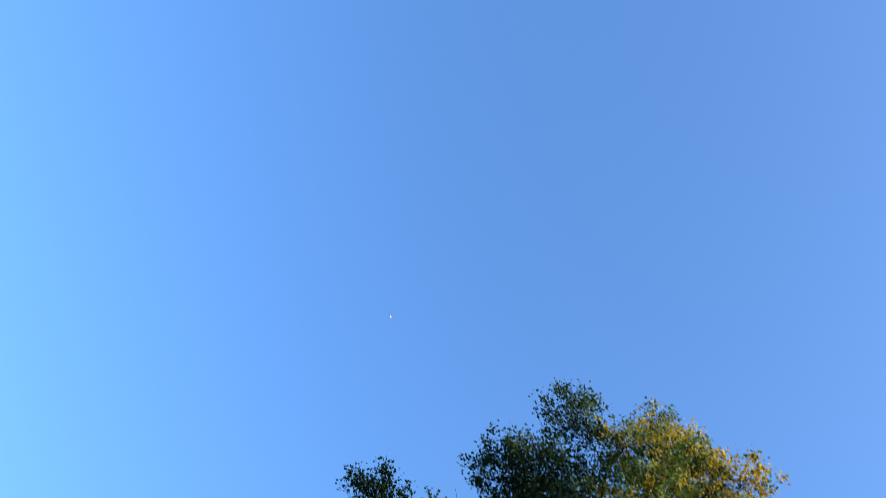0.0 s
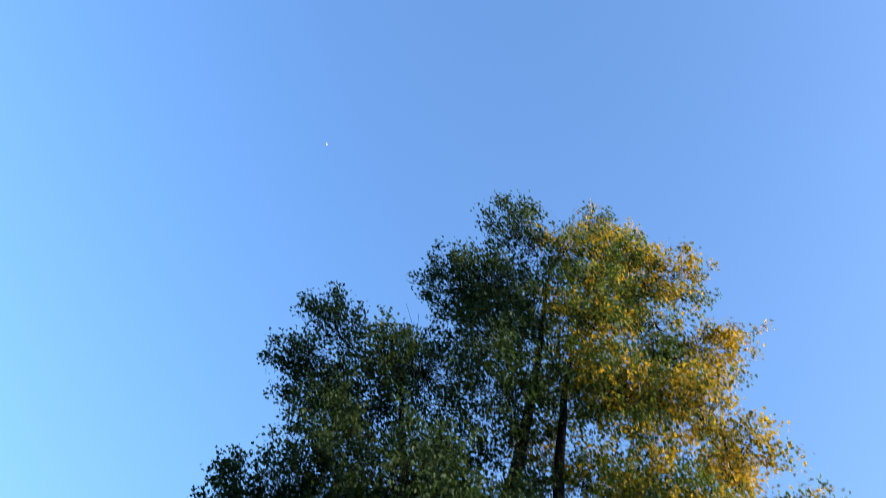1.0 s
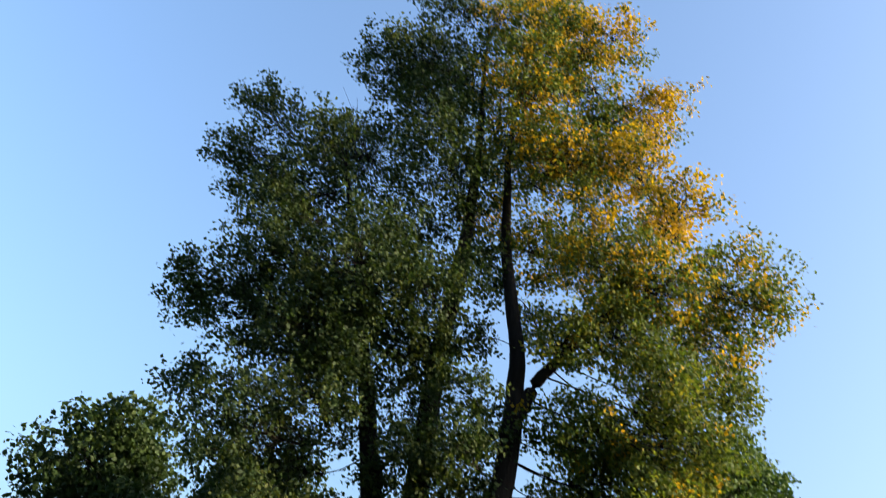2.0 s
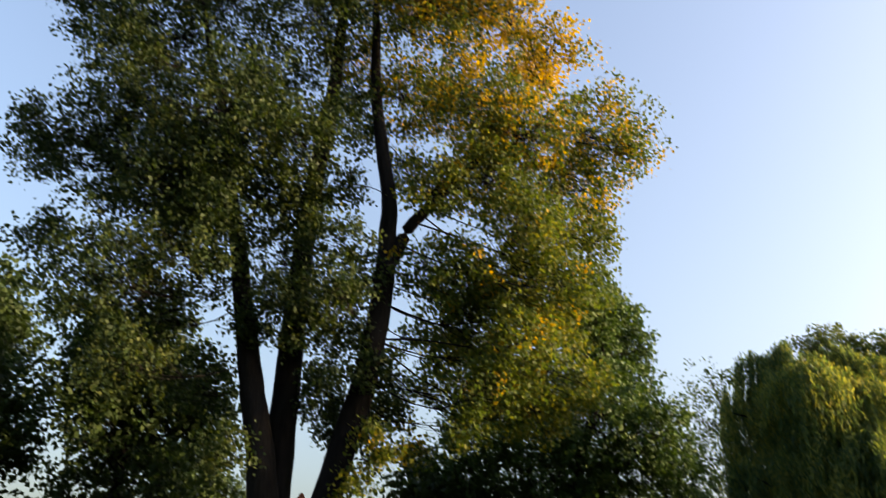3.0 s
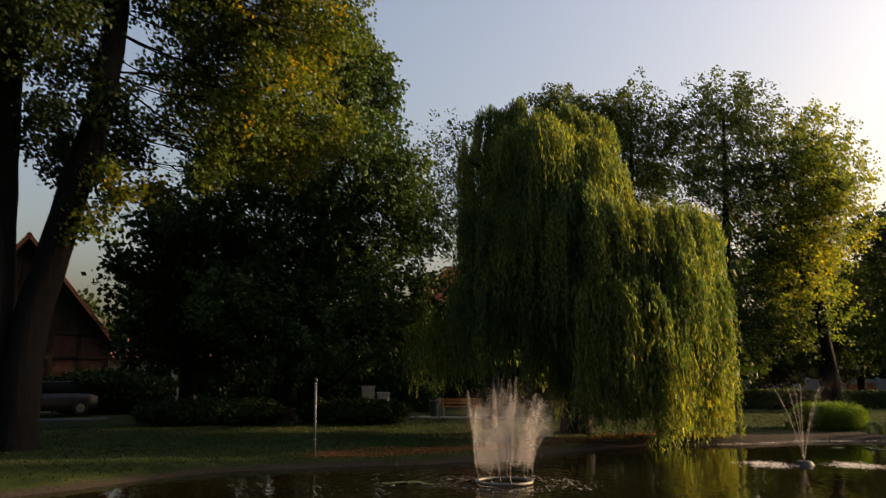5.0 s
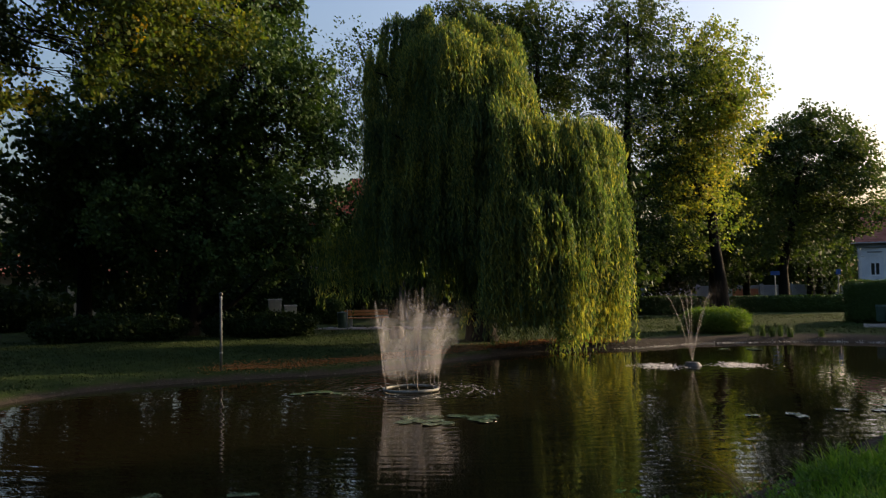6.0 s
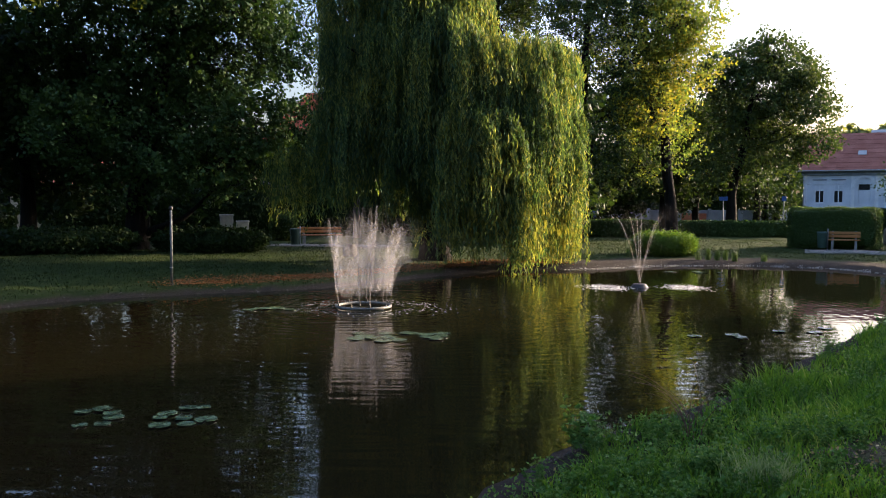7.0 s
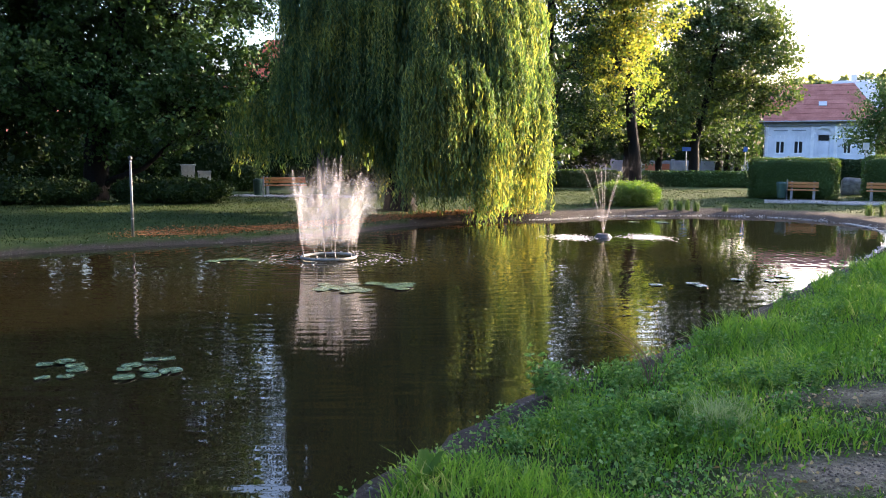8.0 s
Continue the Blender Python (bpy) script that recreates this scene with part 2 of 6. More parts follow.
def ground_mat():
    m, n, l, p = shader("lawn")
    big, mid, fine = noise_node(n, l, 0.22, 3), noise_node(n, l, 1.6, 5), noise_node(n, l, 28, 6, 0.7)
    # grass and muddy rim are darkened further for the shade on the far bank
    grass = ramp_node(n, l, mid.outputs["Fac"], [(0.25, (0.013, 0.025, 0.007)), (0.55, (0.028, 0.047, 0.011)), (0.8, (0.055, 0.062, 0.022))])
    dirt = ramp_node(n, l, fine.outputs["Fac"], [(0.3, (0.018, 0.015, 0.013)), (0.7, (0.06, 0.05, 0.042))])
    bare = ramp_node(n, l, big.outputs["Fac"], [(0.60, (0, 0, 0)), (0.68, (1, 1, 1))])
    att = n.new("ShaderNodeAttribute")
    att.attribute_name = "bare"
    worn = ramp_node(n, l, mid.outputs["Fac"], [(0.2, (0, 0, 0)), (0.8, (1, 1, 1))])
    sum_ = n.new("ShaderNodeMath")
    sum_.operation = "MULTIPLY_ADD"
    l.new(att.outputs["Fac"], sum_.inputs[0])
    sum_.inputs[1].default_value = 2.0
    off = n.new("ShaderNodeMath")
    off.operation = "SUBTRACT"
    l.new(worn.outputs["Color"], off.inputs[0])
    off.inputs[1].default_value = 1.0
    l.new(off.outputs[0], sum_.inputs[2])
    sum_.use_clamp = True
    dry = ramp_node(n, l, fine.outputs["Fac"], [(0.35, (0.13, 0.1, 0.07)), (0.65, (0.37, 0.295, 0.205))])
    tread = n.new("ShaderNodeAttribute")
    tread.attribute_name = "trodden"
    soil = mix_node(n, l, tread.outputs["Fac"], dirt.outputs["Color"], dry.outputs["Color"])
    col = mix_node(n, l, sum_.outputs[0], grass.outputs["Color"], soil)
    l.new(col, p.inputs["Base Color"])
    p.inputs["Roughness"].default_value, p.inputs["Specular IOR Level"].default_value = 0.95, 0.08
    bump_node(n, l, fine.outputs["Fac"], 1.0, 0.05, p)
    return m


def spaced(lo, hi, fine, reach):
    """Coordinates that lie close between lo and hi and ever wider out to the reach."""
    mid = np.arange(lo, hi + fine / 2, fine)
    step, out = fine, [0.0]
    while out[-1] < reach:
        step *= 1.28
        out.append(out[-1] + step)
    tail = np.array(out[1:])
    return np.concatenate([lo - tail[::-1], mid, hi + tail])


def build_ground():
    xs, ys = spaced(-18, 20, 0.3, 2200), spaced(-3, 38, 0.3, 2200)
    gx, gy = np.meshgrid(xs, ys)
    gz = lie(gx, gy)
    v = np.stack([gx, gy, gz], -1).reshape(-1, 3)
    w, h = len(xs), len(ys)
    i, j = np.meshgrid(np.arange(h - 1), np.arange(w - 1), indexing="ij")
    a = i * w + j
    f = np.stack([a, a + 1, a + w + 1, a + w], -1).reshape(-1, 4)
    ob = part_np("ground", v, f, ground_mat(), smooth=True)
    s = shore_distance(gx, gy).ravel()
    x, y = gx.ravel(), gy.ravel()
    rim_w = np.where(x < -1, 0.32, np.where(y > 19, 2.1, 0.8))
    rim = 0.9 * ramp((rim_w - s) / (0.7 * rim_w))
    trail = np.exp(-(((x - 3.3) / 0.75) ** 2 + ((y - 5.9) / 0.5) ** 2)) + np.exp(-(((x - 2.35) / 0.75) ** 2 + ((y - 4.4) / 0.36) ** 2))
    att = ob.data.attributes.new("bare", "FLOAT", "POINT")
    att.data.foreach_set("value", np.clip(rim + 0.75 * trail, 0, 1).astype(np.float32))
    att = ob.data.attributes.new("trodden", "FLOAT", "POINT")
    att.data.foreach_set("value", np.clip(trail, 0, 1).astype(np.float32))
    return tagged(ob, "park lawn with worn earth along the pond's bank", "ground", kind="structure")


def water_mat():
    m, n, l, p = shader("pond_water")
    p.inputs["Base Color"].default_value = (0.0108, 0.0088, 0.0036, 1)
    p.inputs["Roughness"].default_value = 0.006
    p.inputs["IOR"].default_value = 1.33
    p.inputs["Specular IOR Level"].default_value = 0.5
    def calc(kind, *values):
        x = n.new("ShaderNodeMath")
        x.operation = kind
        for socket, v in zip(x.inputs, values):
            if isinstance(v, (int, float)):
                socket.default_value = v
            else:
                l.new(v, socket)
        return x.outputs[0]

    swell, wavelet, chop = (noise_node(n, l, 0.9, 1, 0.5, stretch=(0.6, 1.8, 1)), noise_node(n, l, 2.7, 1, 0.5, stretch=(0.35, 1.75, 1)),
                            noise_node(n, l, 9.0, 1, 0.5, stretch=(0.5, 1.6, 1)))
    place = n.new("ShaderNodeTexCoord")
    middle = n.new("ShaderNodeVectorMath")  # the ripples run out from the fountain; the far end lies calm
    middle.operation = "DISTANCE"
    l.new(place.outputs["Object"], middle.inputs[0])
    middle.inputs[1].default_value = (-4, 12, 0)
    calm = calc("EXPONENT", calc("MULTIPLY", calc("POWER", calc("DIVIDE", middle.outputs["Value"], 9.0), 2.0), -1.0))
    stir = calc("MULTIPLY_ADD", calm, 0.0052, 0.0007)
    height = calc("MULTIPLY_ADD", chop.outputs["Fac"], 0.00018, calc("MULTIPLY_ADD", wavelet.outputs["Fac"], stir, calc("MULTIPLY", swell.outputs["Fac"], 0.0022)))
    # rings that spread from the two fountains
    for x, y, wave, high, reach in ((-2.33, 16.6, 0.30, 0.0024, 4.5), (4.18, 21.3, 0.26, 0.001, 2.5)):
        far = n.new("ShaderNodeVectorMath")
        far.operation = "DISTANCE"
        l.new(place.outputs["Object"], far.inputs[0])
        far.inputs[1].default_value = (x, y, 0)
        d = calc("MULTIPLY_ADD", swell.outputs["Fac"], 0.5, far.outputs["Value"])
        fade = calc("EXPONENT", calc("MULTIPLY", far.outputs["Value"], -1 / reach))
        height = calc("MULTIPLY_ADD", calc("SINE", calc("MULTIPLY", d, 2 * math.pi / wave)), calc("MULTIPLY", fade, high), height)
    bump_node(n, l, height, 1.0, 1.0, p)
    return m


def build_water():
    bm = bmesh.new()
    bm.faces.new([bm.verts.new((x, y, 0)) for x, y in SHORE + (SHORE - SHORE.mean(0)) * 0.02])
    bmesh.ops.triangulate(bm, faces=bm.faces[:])
    return tagged(part("water", bm, water_mat()), "dark olive pond water, rippled and reflecting the trees", "water", kind="structure")


build_ground()
build_water()


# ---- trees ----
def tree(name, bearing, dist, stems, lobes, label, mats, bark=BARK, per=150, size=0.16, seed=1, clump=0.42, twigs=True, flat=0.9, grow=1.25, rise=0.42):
    """A broadleaved tree. stems: lists of (right, away, height, radius); lobes of the crown: (right, away, height, radius, kind).
    mats: the leaves' materials by kind, with '' for the common one."""
    rng = np.random.default_rng(seed)
    x, y = dist * math.sin(radians(bearing)), dist * math.cos(radians(bearing))
    z0 = ground_at(x, y)
    root = thing(name, pose(x, y, z0, 0, 0, -bearing), label, "tree")
    paths, nodes = [], []
    for stem in stems:
        s = np.array(stem, float)
        t = np.linspace(0, len(s) - 1, 5 * len(s))
        line = np.stack([np.interp(t, np.arange(len(s)), s[:, k]) for k in range(4)], 1)
        for _ in range(2):
            line[1:-1] = (line[:-2] + 2 * line[1:-1] + line[2:]) / 4
        line[:, :2] += 0.05 * np.cumsum(rng.normal(size=(len(line), 2)), 0) * (np.arange(len(line)) > 1)[:, None] * 0.5
        line[:, 2] -= z0
        if s[0, 2] < 0.1:
            line[0, 2] = -0.3
            line[0, 3] *= 1.35
        paths.append((line[:, :3], line[:, 3]))
        nodes.append(line[2:])
    v, f = tubes(paths, 12)
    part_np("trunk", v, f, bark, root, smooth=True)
    nodes = np.concatenate(nodes)
    limbs, twig, leafy = [], [], {}
    for lobe in lobes:
        u, w, z, r = lobe[:4]
        r *= grow
        kind = lobe[4] if len(lobe) > 4 else ""
        c = np.array([u, w, z - z0])
        gap = c - nodes[:, :3]
        cost = np.linalg.norm(gap, axis=1) + 2.0 * np.maximum(0, nodes[:, 2] - c[2] + rise * np.hypot(gap[:, 0], gap[:, 1]))
        k = int(np.argmin(cost))
        span = np.linalg.norm(c - nodes[k, :3])
        line = bent(nodes[k, :3], c, rng, 0.08, 7)
        r0 = min(nodes[k, 3] * 0.5, 0.01 + 0.0038 * span)
        limbs.append((line, np.linspace(r0, 0.012, 7)))
        count = max(5, int(per * r * r / 14))
        # sprays that reach out and up from the lobe's middle, some further than others, with leaves along them
        fan = max(10, int(7 * r * r + 9))
        d = rng.normal(size=(fan, 3)) + [0, 0, 0.3]
        d /= np.linalg.norm(d, axis=1, keepdims=True)
        reach = r * np.clip(rng.normal(1.0, 0.2, fan), 0.55, 1.45)
        pick, t = rng.integers(0, fan, count), rng.uniform(0.25, 1.0, count) ** 0.55
        side = rng.normal(size=(count, 3)) * (0.22 * r * (1.3 - t))[:, None]
        ball = rng.normal(size=(count, 3))
        ball *= (r * rng.uniform(0.3, 1.0, count) ** 0.6 / np.linalg.norm(ball, axis=1))[:, None]
        spots = c + np.where(rng.uniform(0, 1, (count, 1)) < 0.5, ball, d[pick] * (reach[pick] * t)[:, None] + side) * np.array([1, 1, flat])
        if twigs:
            for s in spots[:: 3]:
                a = line[rng.integers(3, 7)]
                twig.append((bent(a, s, rng, 0.1, 4), np.array([0.012, 0.009, 0.007, 0.004])))
        many = rng.poisson(14, count)
        put = np.repeat(spots, many, 0) + rng.normal(size=(many.sum(), 3)) * clump * np.array([0.5, 0.5, 0.42])
        # leaves of several states grow mixed, clump by clump
        turn = {"y": ("m", 0.2), "m": ("y", 0.03 if z < 17 else 0.3)}.get(kind)
        if turn and turn[0] in mats:
            other = np.repeat(rng.uniform(0, 1, count) < turn[1], many)
            leafy.setdefault(turn[0], []).append(put[other])
            put = put[~other]
        leafy.setdefault(kind, []).append(put)
    for limb in limbs:
        v, f = tubes([limb], 6)
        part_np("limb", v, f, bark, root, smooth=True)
    if twig:
        v, f = tubes(twig, 3)
        tagged(part_np("twig_growth", v, f, bark, root), kind="stuff")
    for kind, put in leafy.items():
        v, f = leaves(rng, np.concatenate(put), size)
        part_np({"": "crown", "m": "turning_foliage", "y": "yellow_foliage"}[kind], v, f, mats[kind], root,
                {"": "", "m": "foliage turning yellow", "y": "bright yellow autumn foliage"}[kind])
    return root


# the poplar's crown, bough by bough: right, away, height and radius of each spray of leaves
CROWN_TOP = [(-2.7, -2.2, 30.6, 1.4), (-0.3, -1.4, 30.8, 1.4), (0.9, 1.6, 36.5, 1.3), (-4.7, -0.3, 28, 1.5), (-8.8, -0.1, 24.6, 1.4), (-5.8, -1.8, 22, 1.3), (-2.3, 1.2, 29.2, 2.4), (1, -2, 26.5, 2),
             (-9.8, -0.4, 22.3, 1), (-8.8, 0.5, 21.8, 1.3), (-6.8, 1.2, 21.8, 2), (-4.8, 2.4, 25.1, 2.2), (-1.4, -1.1, 22.2, 2.1), (1.4, 0.8, 25.1, 2.2), (-2.9, 2.1, 21.1, 1.7), (-0, 1.3, 22.2, 1.2)]
CROWN_LEFT = [(-7.4, -1, 17.4, 1.4), (-9, -1, 16.2, 1), (-10.3, 2, 16.7, 0.9), (-8.7, 0.4, 13.1, 0.9), (-7.8, -0.1, 15.4, 1.4), (-6.3, 1.4, 17.7, 2.1), (-3.5, -2.4, 16.6, 2), (-6, 1.1, 14.8, 1.9),
              (-3.5, -0.7, 14.4, 1.9), (-6.4, -1.8, 11.1, 1.5), (-5.4, 1, 11, 1.7), (-4.1, -1.1, 12.3, 1.7), (-7.6, 1.9, 11.1, 0.9), (-5, -1.2, 14.6, 1.8), (-3.2, 0.3, 17.3, 2.2), (-3.3, 0.6, 8.9, 1.1),
              (-5, -1.6, 8.7, 1.2), (-3.9, -1.1, 14.1, 1.1)]
CROWN_HEART = [(-1.2, -2.1, 16.3, 1.3), (-0.1, -0.6, 11, 1.2), (-1.3, -0.3, 13, 1.2), (-1.2, -0.6, 14.9, 1.2), (1.4, 2, 8.6, 1.1), (1.2, -0.1, 12.5, 1.1), (-1, -0.8, 14.6, 1), (-0.1, -1.3, 17.2, 1),
               (0.3, -1.7, 13.1, 0.9), (1, -0.1, 10.5, 0.9), (0.3, 0.5, 8.6, 0.9), (-0.6, -0.9, 10.5, 0.9), (0.4, -2.1, 11.4, 0.9), (0.3, -0.8, 15.5, 0.8), (0.4, -0.5, 18.9, 0.8), (-1.4, -1.4, 11.2, 0.8),
               (1.3, 0.4, 7.5, 0.8), (2.3, 0.6, 8.4, 0.8), (1.7, -0.2, 9.4, 0.8), (-2, -1.8, 6.7, 0.8), (1.1, 1.6, 19, 0.7), (1.7, -1.1, 9.4, 0.7), (0.2, -1.1, 8.8, 0.7), (-1.9, -0.6, 10.5, 0.7)]
CROWN_FILL = [(-2.4, -1.2, 25.0, 1.7), (2.6, -1.4, 23.2, 1.8), (4.2, -1.4, 18.8, 1.3), (-7.4, -0.8, 19.4, 1.5),
              (2.6, -1.2, 30.6, 1.6), (-3.6, -1.2, 28.0, 1.5), (1.6, -1.3, 28.3, 1.7), (5.0, -1.0, 16.4, 1.5), (6.3, -1.2, 14.4, 1.5), (2.0, -1.3, 7.0, 0.8), (1.5, -1.1, 6.0, 0.6),
              (6.0, -1.7, 10.4, 1.2), (7.4, -1.2, 12.4, 1.2)]
CROWN_TURNING_HIGH = [(3.9, -0.6, 28.1, 1.9), (4.2, 1, 25.4, 2.3), (2.5, 0.8, 20.3, 1.7), (5, 2.2, 21.9, 2.2), (6.4, -1.5, 18.1, 1.6), (9.6, 0.7, 19.8, 1.9), (10, -1, 18.4, 1), (9.2, 1.3, 17.8, 1.6),
                      (6.1, 1.2, 17.9, 2.1), (3.2, -1.5, 15.4, 1.1), (7.9, 1, 15.3, 1.8), (9.1, -0.4, 14.8, 0.8), (2.5, 1.4, 17.7, 0.8), (3.4, -0.3, 16.2, 1)]
CROWN_TURNING_LOW = [(6.3, 1.7, 9.8, 1.6), (4.4, 0.8, 10.5, 1.1), (7.1, 1.7, 13.9, 1.6), (5.2, 1.3, 12.3, 1.6), (3.3, 1.8, 9.5, 0.9), (3.7, -0.5, 13, 1.4), (3.9, 1.8, 11.3, 1.2), (5, -1.5, 9, 1.2),
                     (6.7, -0.6, 8.7, 1.1), (5.9, -0.5, 11.7, 1.4), (4.4, -0.5, 12.4, 1.2), (7.7, 0.5, 11.4, 1), (3.4, 0.5, 7.4, 0.6), (4.4, -1.6, 7.7, 0.6), (8.2, -0.8, 9.6, 0.9), (8.6, -0.2, 13.1, 1)]
CROWN_YELLOW = [(2.2, 0.4, 33.5, 1.4), (4.3, -2.1, 29.5, 1.2), (6.5, 0.1, 27.7, 1.5), (5.5, -1.1, 23.6, 1.5), (6.9, -2.6, 20.8, 1.2), (7.5, 2.5, 23.5, 1.3)]
tree("poplar_tree", -39.5, 24.0,
     [[(-0.5, 0, 0, 0.66), (-0.7, 0, 3.6, 0.50), (-1.3, 0.1, 7.2, 0.40), (-2.0, 0.2, 10, 0.33), (-3.0, 0.2, 14, 0.24), (-4.2, 0.2, 18.5, 0.15), (-5.6, 0.3, 23, 0.05)],
      [(-0.2, 0.4, 0, 0.60), (-0.5, 0.5, 3.6, 0.48), (-0.75, 0.6, 8, 0.42), (-0.8, 0.6, 14, 0.34), (-0.5, 0.3, 20, 0.25), (-0.6, 0.3, 26, 0.14), (-1.0, 0.2, 32, 0.04)],
      [(0.1, -0.2, 0, 0.58), (0.3, -0.3, 3.0, 0.46), (0.8, -0.3, 5.8, 0.42), (1.6, -0.2, 9, 0.38), (2.05, -0.2, 12.5, 0.34), (2.0, -0.1, 16, 0.25), (1.2, 0, 20, 0.2), (0.8, 0, 25, 0.11), (1.2, 0, 31, 0.04)],
      [(1.95, -0.2, 12.9, 0.24), (2.5, -0.25, 14.4, 0.21), (3.9, -0.3, 16.4, 0.16), (5.4, -0.1, 18.6, 0.11), (7.5, 0.2, 22, 0.04)]],
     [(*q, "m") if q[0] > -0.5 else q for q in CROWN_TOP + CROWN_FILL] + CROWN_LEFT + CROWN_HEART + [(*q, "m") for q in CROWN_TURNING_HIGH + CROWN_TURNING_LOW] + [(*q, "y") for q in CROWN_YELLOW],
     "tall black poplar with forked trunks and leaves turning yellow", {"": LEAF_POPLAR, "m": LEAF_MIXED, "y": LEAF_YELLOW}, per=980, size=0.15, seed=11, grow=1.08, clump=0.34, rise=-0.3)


def poplar_twigs(root):
    """Bare twigs at the crown's edge, and one long twig that hangs free."""
    rng = np.random.default_rng(21)
    for _ in range(16):
        a = np.array([-5.2, 0, 22.6]) + rng.normal(size=3) * [0.5, 0.4, 0.3]
        b = a + np.array([rng.normal() * 0.7 - 0.3, rng.normal() * 0.5, rng.uniform(1.8, 3.4)])
        v, f = tubes([(bent(a, b, rng, 0.05, 6), np.linspace(0.022, 0.007, 6))], 4)
        part_np("bare_twig", v, f, BARK, root)
    line = np.array([(1.75, -1.0, 9.6), (1.72, -1.0, 8.2), (1.78, -1.0, 6.9), (1.85, -1.0, 6.1), (2.1, -1.0, 5.95), (2.35, -1.0, 6.4)])
    for _ in range(3):  # rounded off
        line = np.concatenate([line[:1], np.stack([line[:-1] * 0.75 + line[1:] * 0.25, line[:-1] * 0.25 + line[1:] * 0.75], 1).reshape(-1, 3), line[-1:]])
    v, f = tubes([(line, np.linspace(0.018, 0.008, len(line)))], 5)
    part_np("hanging_twig", v, f, BARK, root, "long bare twig hanging free")


poplar_twigs(bpy.data.objects["poplar_tree"])
tree("maple_tree", -21.5, 33.0,
     [[(-0.9, 0, 0, 0.5), (-0.8, 0, 2.0, 0.42), (-0.4, 0, 4.5, 0.33), (0.4, 0.2, 8, 0.24), (1.4, 0.2, 12, 0.14), (1.8, 0.2, 15, 0.05)],
      [(-0.7, -0.1, 0.9, 0.16), (0.0, -0.3, 1.25, 0.12), (0.9, -0.5, 1.6, 0.09), (1.8, -0.6, 2.6, 0.05)],
      [(-0.5, 0, 4, 0.24), (-1.6, 0.3, 6, 0.16), (-2.8, 0.5, 8.2, 0.07)]],
     [(0.9,0,15.7,0.9), (2.2,0,15.3,0.9), (1.0,-1.6,14.7,1.2), (2.1,1.2,14.6,1.4), (3.0,1.3,14.4,0.8), (0.6,0.3,13.4,1.9), (2.8,2.1,12.9,1.3), (1.5,-1.5,10.5,2.0), (-0.8,1.8,10.8,2.0), (3.3,-1.7,9.6,1.6), (-3.1,2.3,7.9,2.2), (-0.2,0.6,8.1,2.4), (2.3,0.5,8.2,2.3), (4.8,1.9,8.5,1.35), (-1.8,1.4,5.4,2.4), (1.2,1.4,5.4,2.6), (3.2,-2.2,4.9,1.55), (-0.5,-0.7,3.9,2.0), (2.0,-2.1,3.8,1.5), (3.5,-1.5,3.4,1.0), (-3.1,-1.4,4.7,1.3), (-3.5,0.6,10.2,1.7), (-2.1,0.8,11.9,1.6), (5.3,1.0,5.3,1.2), (5.0,0.4,3.6,1.1)],
     "large dark green maple with a dense broad crown", {"": LEAF_MAPLE}, per=840, size=0.18, seed=12, grow=1.2, clump=0.3)
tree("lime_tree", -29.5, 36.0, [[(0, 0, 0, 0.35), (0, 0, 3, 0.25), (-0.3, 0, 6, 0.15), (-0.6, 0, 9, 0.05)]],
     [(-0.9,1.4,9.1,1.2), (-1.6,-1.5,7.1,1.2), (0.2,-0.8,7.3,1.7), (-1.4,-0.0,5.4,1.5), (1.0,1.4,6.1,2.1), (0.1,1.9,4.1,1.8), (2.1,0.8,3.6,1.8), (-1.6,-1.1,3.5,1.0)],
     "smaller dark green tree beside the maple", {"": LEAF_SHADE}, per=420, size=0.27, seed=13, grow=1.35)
tree("birch_tree", -11.0, 42.0, [[(1.9, 0, 0, 0.2), (1.8, 0, 6, 0.13), (1.0, 0, 10, 0.08), (-0.3, 0, 15, 0.03)]],
     [(-0.3,0.1,14.8,1.2), (-0.9,0.6,13.1,1.5), (0.6,-1.3,12.3,1.7), (-1.2,0.5,11.2,1.4), (0.2,-0.4,10.4,1.8), (-0.9,0.2,9.0,1.3), (1.6,0.3,9.2,1.0)],
     "thin-leaved grey tree with bare twigs", {"": LEAF_DARK}, PALE_BARK, per=230, size=0.15, seed=14)
tree("ash_tree", 2.5, 46.0, [[(-1, 0, 0, 0.4), (-1, 0, 6, 0.3), (-1, 0, 12, 0.16), (-1, 0, 17, 0.05)]],
     [(-4.6,-0.4,17.0,1.5), (-6.2,-0.6,16.8,1.3), (-0.6,-0.6,16.5,1.5), (-1.8,-0.1,16.5,1.3), (-1.3,-1.6,14.0,1.9), (0.5,0.2,15.3,1.3), (-0.9,1.7,12.2,2.0), (-3.2,0.3,15.4,2.0), (0.1,1.0,13.3,1.0), (-1, 0, 9, 2.0), (0.5, 0, 7, 1.8)],
     "tall dark tree behind the willow", {"": LEAF_DARK}, per=680, size=0.17, seed=15, clump=0.3)
